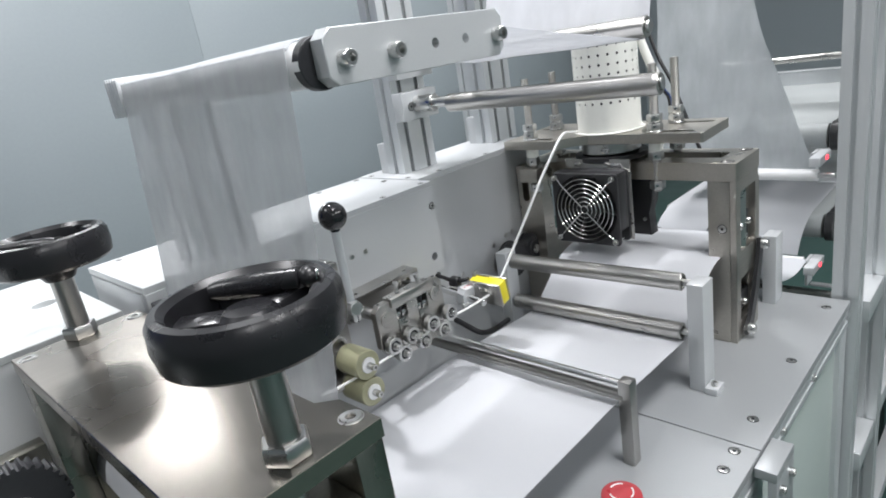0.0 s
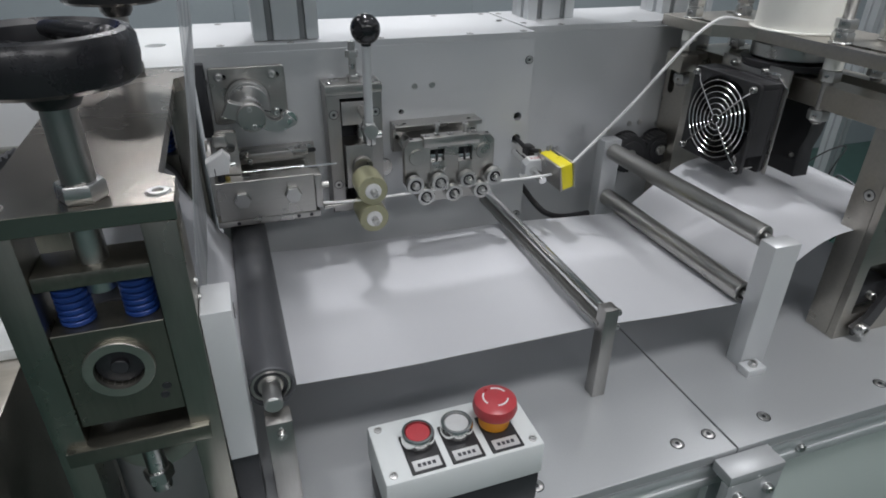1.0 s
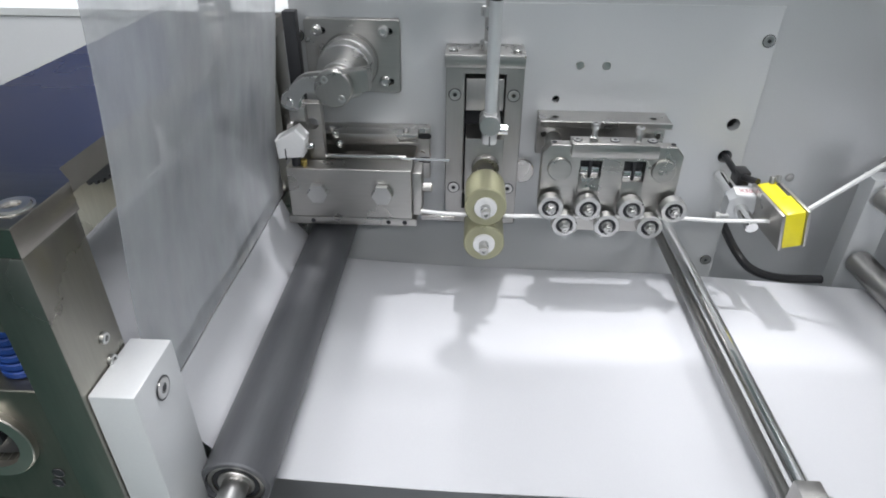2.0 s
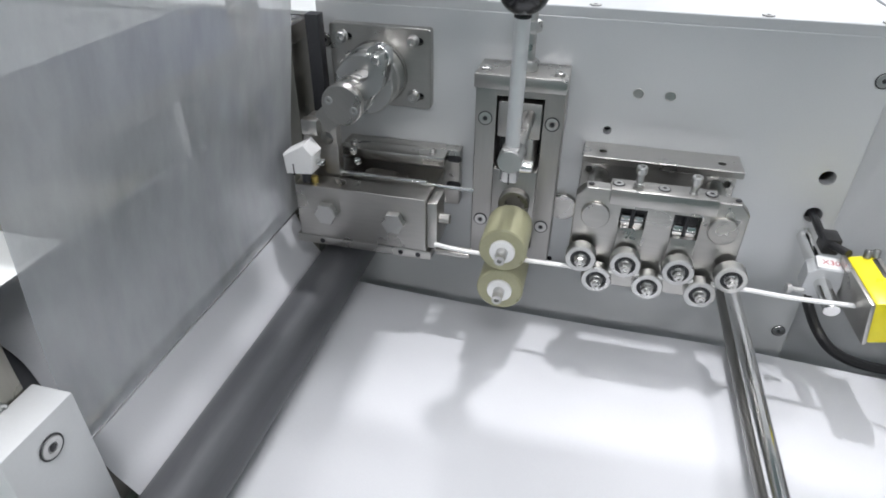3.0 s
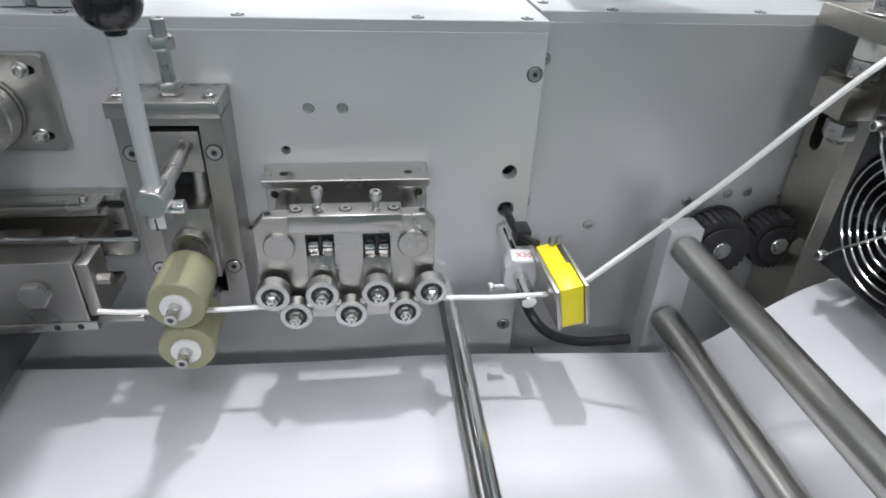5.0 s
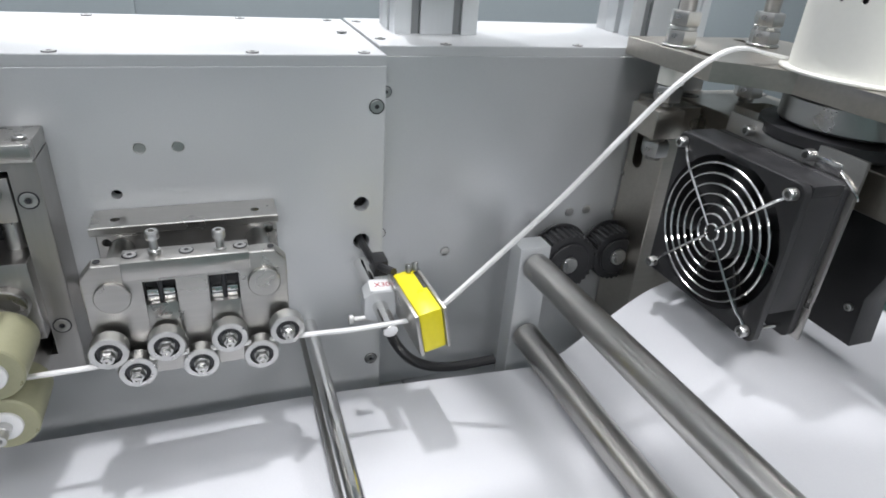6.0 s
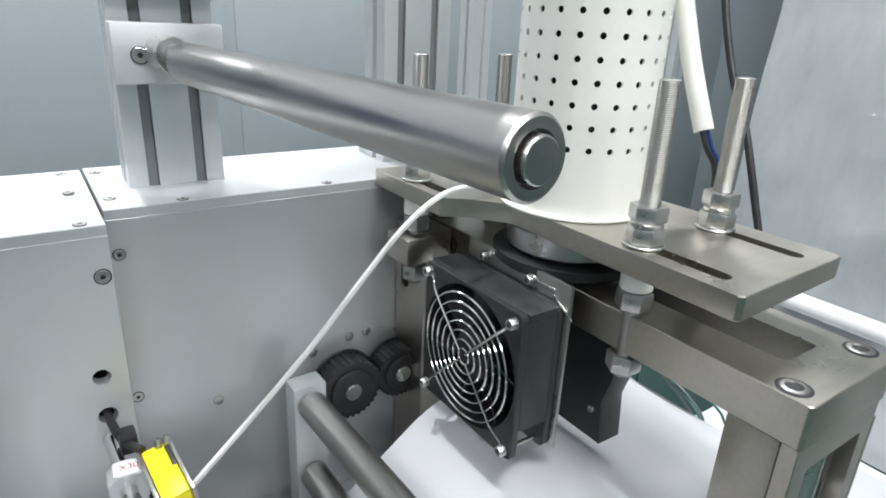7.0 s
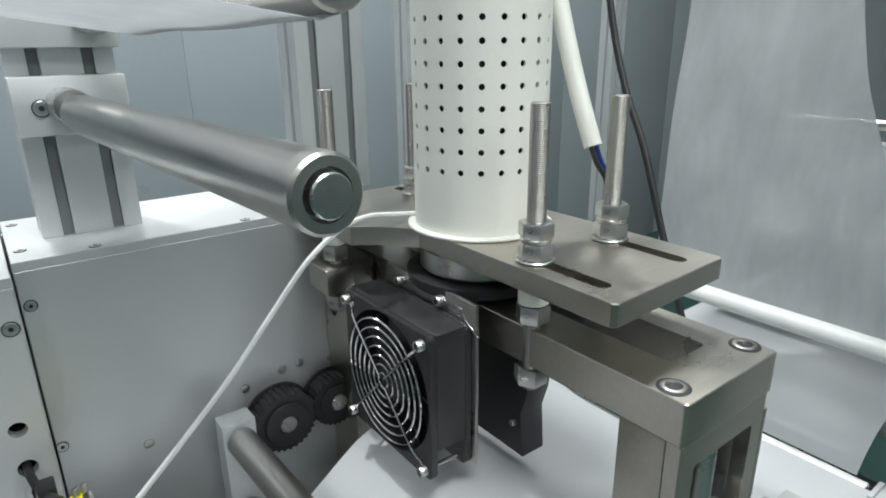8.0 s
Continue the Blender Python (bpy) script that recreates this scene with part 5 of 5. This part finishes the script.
# ---- far right: enclosure of the next machine ----
for k, (px, py, w) in enumerate(((0.848, -0.462, 0.04), (1.02, -0.475, 0.04), (1.55, -0.47, 0.04), (2.1, -0.47, 0.04), (0.98, 0.45, 0.04), (1.55, 0.45, 0.04))):
    ps = thing("enclosure_post", "silver aluminium profile post of the machine guard", "post", (px, py, 0), "enclosure posts")
    out = rect(px, px + w, py, py + w)
    part("post", plate([(px, py), (px + w / 2 - 0.004, py), (px + w / 2 - 0.004, py + 0.006), (px + w / 2 + 0.004, py + 0.006), (px + w / 2 + 0.004, py), (px + w, py), (px + w, py + w / 2 - 0.004), (px + w - 0.006, py + w / 2 - 0.004), (px + w - 0.006, py + w / 2 + 0.004), (px + w, py + w / 2 + 0.004), (px + w, py + w), (px, py + w), (px, py + w / 2 + 0.004), (px + 0.006, py + w / 2 + 0.004), (px + 0.006, py + w / 2 - 0.004), (px, py + w / 2 - 0.004)], [], 2.05 - 0.04, flat(0.04), 0.0003), PROFILE, ps)
    part("levelling_foot", joined(rod((px + w / 2, py + w / 2, 0), (px + w / 2, py + w / 2, 0.012), 0.025), rod((px + w / 2, py + w / 2, 0.012), (px + w / 2, py + w / 2, 0.04), 0.008)), ZINC, ps)
for z in (0.10, 0.42, 0.74, 1.30, 2.0):
    er = thing("enclosure_rail", "silver aluminium profile rail of the machine guard", "rail", (1.5, -0.45, z), "enclosure rails")
    part("rail", joined(box(0.890, 1.018, -0.472, -0.438, z, z + 0.04), box(1.062, 1.548, -0.468, -0.432, z, z + 0.04), box(1.592, 2.098, -0.468, -0.432, z, z + 0.04)), PROFILE, er)
for z in (0.10, 0.64, 2.0):
    er = thing("enclosure_rail", "silver aluminium profile rail of the machine guard", "rail", (0.97, 0, z), "enclosure rails")
    part("rail", box(1.022, 1.058, -0.428, 0.448, z, z + 0.04), PROFILE, er)

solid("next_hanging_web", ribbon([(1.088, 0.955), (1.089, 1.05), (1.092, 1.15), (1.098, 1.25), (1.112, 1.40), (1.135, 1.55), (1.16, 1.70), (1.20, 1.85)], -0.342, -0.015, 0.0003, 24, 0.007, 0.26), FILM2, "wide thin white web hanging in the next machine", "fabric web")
roller("web_roller", 1.075, 0.957, -0.345, 0.01, 0.012, "white roller at the foot of the hanging web", 0.005, 0.03, "web rollers", WHITE)
roller("web_roller", 1.13, 0.745, -0.31, 0.05, 0.012, "white roller under the incoming web", 0.005, 0.03, "web rollers", WHITE)
roller("web_roller", 1.22, 1.87, -0.345, 0.05, 0.02, "white roller at the top of the hanging web", 0.006, 0.03, "web rollers", WHITE)
solid("belt_drape", ribbon([(1.60, 0.8265), (1.35, 0.826), (1.27, 0.825), (1.225, 0.818), (1.185, 0.803), (1.155, 0.780), (1.138, 0.757)], -0.295, 0.04, 0.0003), WEB, "white nonwoven web draped over the lower conveyor's end", "fabric web")
roller("cross_rod", 1.46, 1.150, -0.41, -0.02, 0.008, "bright steel cross rod over the conveyors", 0.004, 0.03, "cross rods", STEEL)
solid("cross_beam", box(1.47, 1.51, -0.43, 0.05, 1.085, 1.118, 0.001), PROFILE, "silver aluminium cross beam over the conveyors", "beam")
roller("outfeed_roller", 0.800, 0.905, -0.318, -0.03, 0.0125, "brushed steel outfeed roller at the table's end", 0.005, 0.014, "nip rollers")
ps = thing("roller_post", "white aluminium post holding the outfeed roller", "post", (0.79, -0.34, 0.8), "roller posts")
part("upright", box(0.782, 0.818, -0.352, -0.330, 0.8, 0.925, 0.001), ANODISED, ps)
ps2 = thing("roller_post", "white aluminium post holding the outfeed roller", "post", (0.79, -0.02, 0.8), "roller posts")
part("upright", box(0.782, 0.818, -0.027, -0.006, 0.8, 0.94, 0.001), ANODISED, ps2)
for z, lx in ((1.005, 1.25), (0.80, 1.23)):
    cv = thing("belt_conveyor", "grey belt conveyor section with a black-edged end pulley", "conveyor", (lx + 0.3, -0.2, z - 0.1), "belt conveyors")
    part("bed", box(lx + 0.02, lx + 0.75, -0.325, 0.05, z - 0.035, z + 0.02, 0.002), BELT, cv)
    part("belt_nose", rod((lx + 0.02, -0.32, z - 0.008), (lx + 0.02, 0.045, z - 0.008), 0.028, 36), BELT, cv)
    part("pulley", joined(ring((lx + 0.02, -0.342, z - 0.008), (lx + 0.02, -0.3265, z - 0.008), 0.033, 0.012, 36), box(lx + 0.02, lx + 0.3, -0.342, -0.3275, z - 0.040, z - 0.030, 0.001), box(lx + 0.02, lx + 0.3, -0.342, -0.3275, z + 0.014, z + 0.024, 0.001)), BLACK, cv)
    part("pulley_hub", rod((lx + 0.02, -0.35, z - 0.008), (lx + 0.02, -0.326, z - 0.008), 0.0118), CHROME, cv)
    part("support_leg", joined(box(lx + 0.45, lx + 0.49, -0.31, -0.27, 0, z - 0.036, 0.001), box(lx + 0.45, lx + 0.49, -0.06, -0.02, 0, z - 0.036, 0.001)), PROFILE, cv)
for p in ((1.105, -0.352, 0.987), (1.112, -0.345, 0.752), (1.085, -0.35, 0.527)):
    sn = thing("photo_sensor", "small silver photo sensor with a glowing red light on a bracket", "sensor", (p[0], p[1], p[2]), "photo sensors")
    part("body", box(p[0] - 0.05, p[0] + 0.035, p[1], p[1] + 0.02, p[2] - 0.009, p[2] + 0.009, 0.0015), ANODISED, sn)
    part("indicator", box(p[0] - 0.006, p[0] + 0.004, p[1] - 0.002, p[1] - 0.0003, p[2] - 0.004, p[2] + 0.004, 0.001), LED, sn, "glowing red indicator light")
    part("bracket", joined(box(p[0] - 0.01, p[0] + 0.03, p[1] + 0.0205, p[1] + 0.0265, p[2] - 0.05, p[2] + 0.01, 0.001), box(p[0] + 0.005, p[0] + 0.02, p[1] - 0.12, p[1] + 0.02, p[2] - 0.055, p[2] - 0.0505, 0.001)), ANODISED, sn)

# ---- cables above the duct ----
hc = thing("heater_cable", "white sleeved cable with bare black and blue ends", "cable", (0.70, -0.13, 1.2))
part("sleeve", tube(smooth_line([(0.705, -0.12, 1.55), (0.710, -0.142, 1.34), (0.710, -0.153, 1.307), (0.710, -0.174, 1.249), (0.710, -0.194, 1.203)], 14), 0.0070, 14), DUCT, hc)
part("core", tube(smooth_line([(0.7075, -0.191, 1.21), (0.709, -0.199, 1.192), (0.716, -0.206, 1.170), (0.728, -0.20, 1.10)]), 0.0022, 8), BLACK, hc)
part("core", tube(smooth_line([(0.7125, -0.191, 1.21), (0.714, -0.199, 1.192), (0.721, -0.206, 1.170), (0.733, -0.20, 1.10)]), 0.0022, 8), BLUE, hc)
solid("black_cable", tube(smooth_line([(0.80, -0.06, 1.75), (0.80, -0.10, 1.45), (0.80, -0.129, 1.31), (0.80, -0.151, 1.241), (0.80, -0.176, 1.19), (0.80, -0.204, 1.115), (0.80, -0.228, 1.054), (0.81, -0.25, 0.98), (0.83, -0.32, 0.801)]), 0.0032, 10), BLACK, "thin black cable hanging behind the sealing unit", "cable")


cbn = thing("cable_bunch", "loose bunch of thin black and grey cables behind the sealing unit", "cables", (0.85, -0.2, 0.8))
random.seed(5)
for k in range(7):
    yy = -0.27 + 0.035 * k + random.uniform(-0.015, 0.015)
    wob = [random.uniform(-0.05, 0.05) for _ in range(4)]
    part("cable", tube(smooth_line([(0.8445, yy, 0.775 - 0.006 * (k % 4)), (0.862 + 0.3 * abs(wob[0]), yy + wob[0], 0.86), (0.90, yy + wob[1], 0.90 + 0.7 * wob[2]), (0.95 + 0.4 * wob[2], yy + wob[2], 0.80 + wob[3]), (0.93, yy + wob[3], 0.45), (0.97 + wob[1], yy + 0.5 * wob[0], 0.003)]), 0.0013 + 0.0003 * (k % 3), 7), (BLACK, GREEN, RUBBER)[k % 3], cbn)

# ---- lower drive of the next machine ----
du2 = thing("drive_unit", "dark steel drive unit with bolted plates behind the guard posts", "machine part", (1.44, -0.35, 0.0))
part("side_plate", plate(rect(1.25, 1.64, 0.14, 0.60, 0.01), [circ(1.33, 0.50, 0.03), circ(1.52, 0.50, 0.03), rect(1.30, 1.58, 0.22, 0.40, 0.01)], 0.012, front(-0.405)), DARK, du2)
part("side_plate", plate(rect(1.25, 1.64, 0.14, 0.60, 0.01), [rect(1.30, 1.58, 0.22, 0.40, 0.01)], 0.012, front(-0.06)), DARK, du2)
part("base", box(1.24, 1.65, -0.41, -0.04, 0.0, 0.1395, 0.004), DARK, du2)
for sx in (1.33, 1.52):
    part("shaft", joined(rod((sx, -0.425, 0.50), (sx, -0.0485, 0.50), 0.012), ring((sx, -0.4055, 0.50), (sx, -0.418, 0.50), 0.034, 0.0122, 36)), STEEL, du2)
part("cross_bar", box(1.27, 1.30, -0.3925, -0.0605, 0.56, 0.59, 0.002), STEEL, du2)
for sx, sz in ((1.27, 0.58), (1.62, 0.58), (1.27, 0.16), (1.62, 0.16), (1.425, 0.58), (1.425, 0.16)):
    cap_screw(du2, (sx, -0.405, sz), (0, -1, 0), 0.014, 0.010)

# ---- what moves ----
def motions():
    turn = []
    t = 0.0
    while t < 8.01:
        a = 360 * (t - 0.66) / 1.7
        turn.append((t, pose(CX, -0.05, CZ, 0, -a, 0)))
        t += 0.25
    walk(ck, turn)
    for (fw, z), sgn in zip(FEED, (1, -1)):
        rows = []
        for k in range(33):
            rows.append((k * 0.25, pose(0.088, -0.085, z, 0, sgn * 60 * k, 0)))
        walk(fw, rows)


motions()
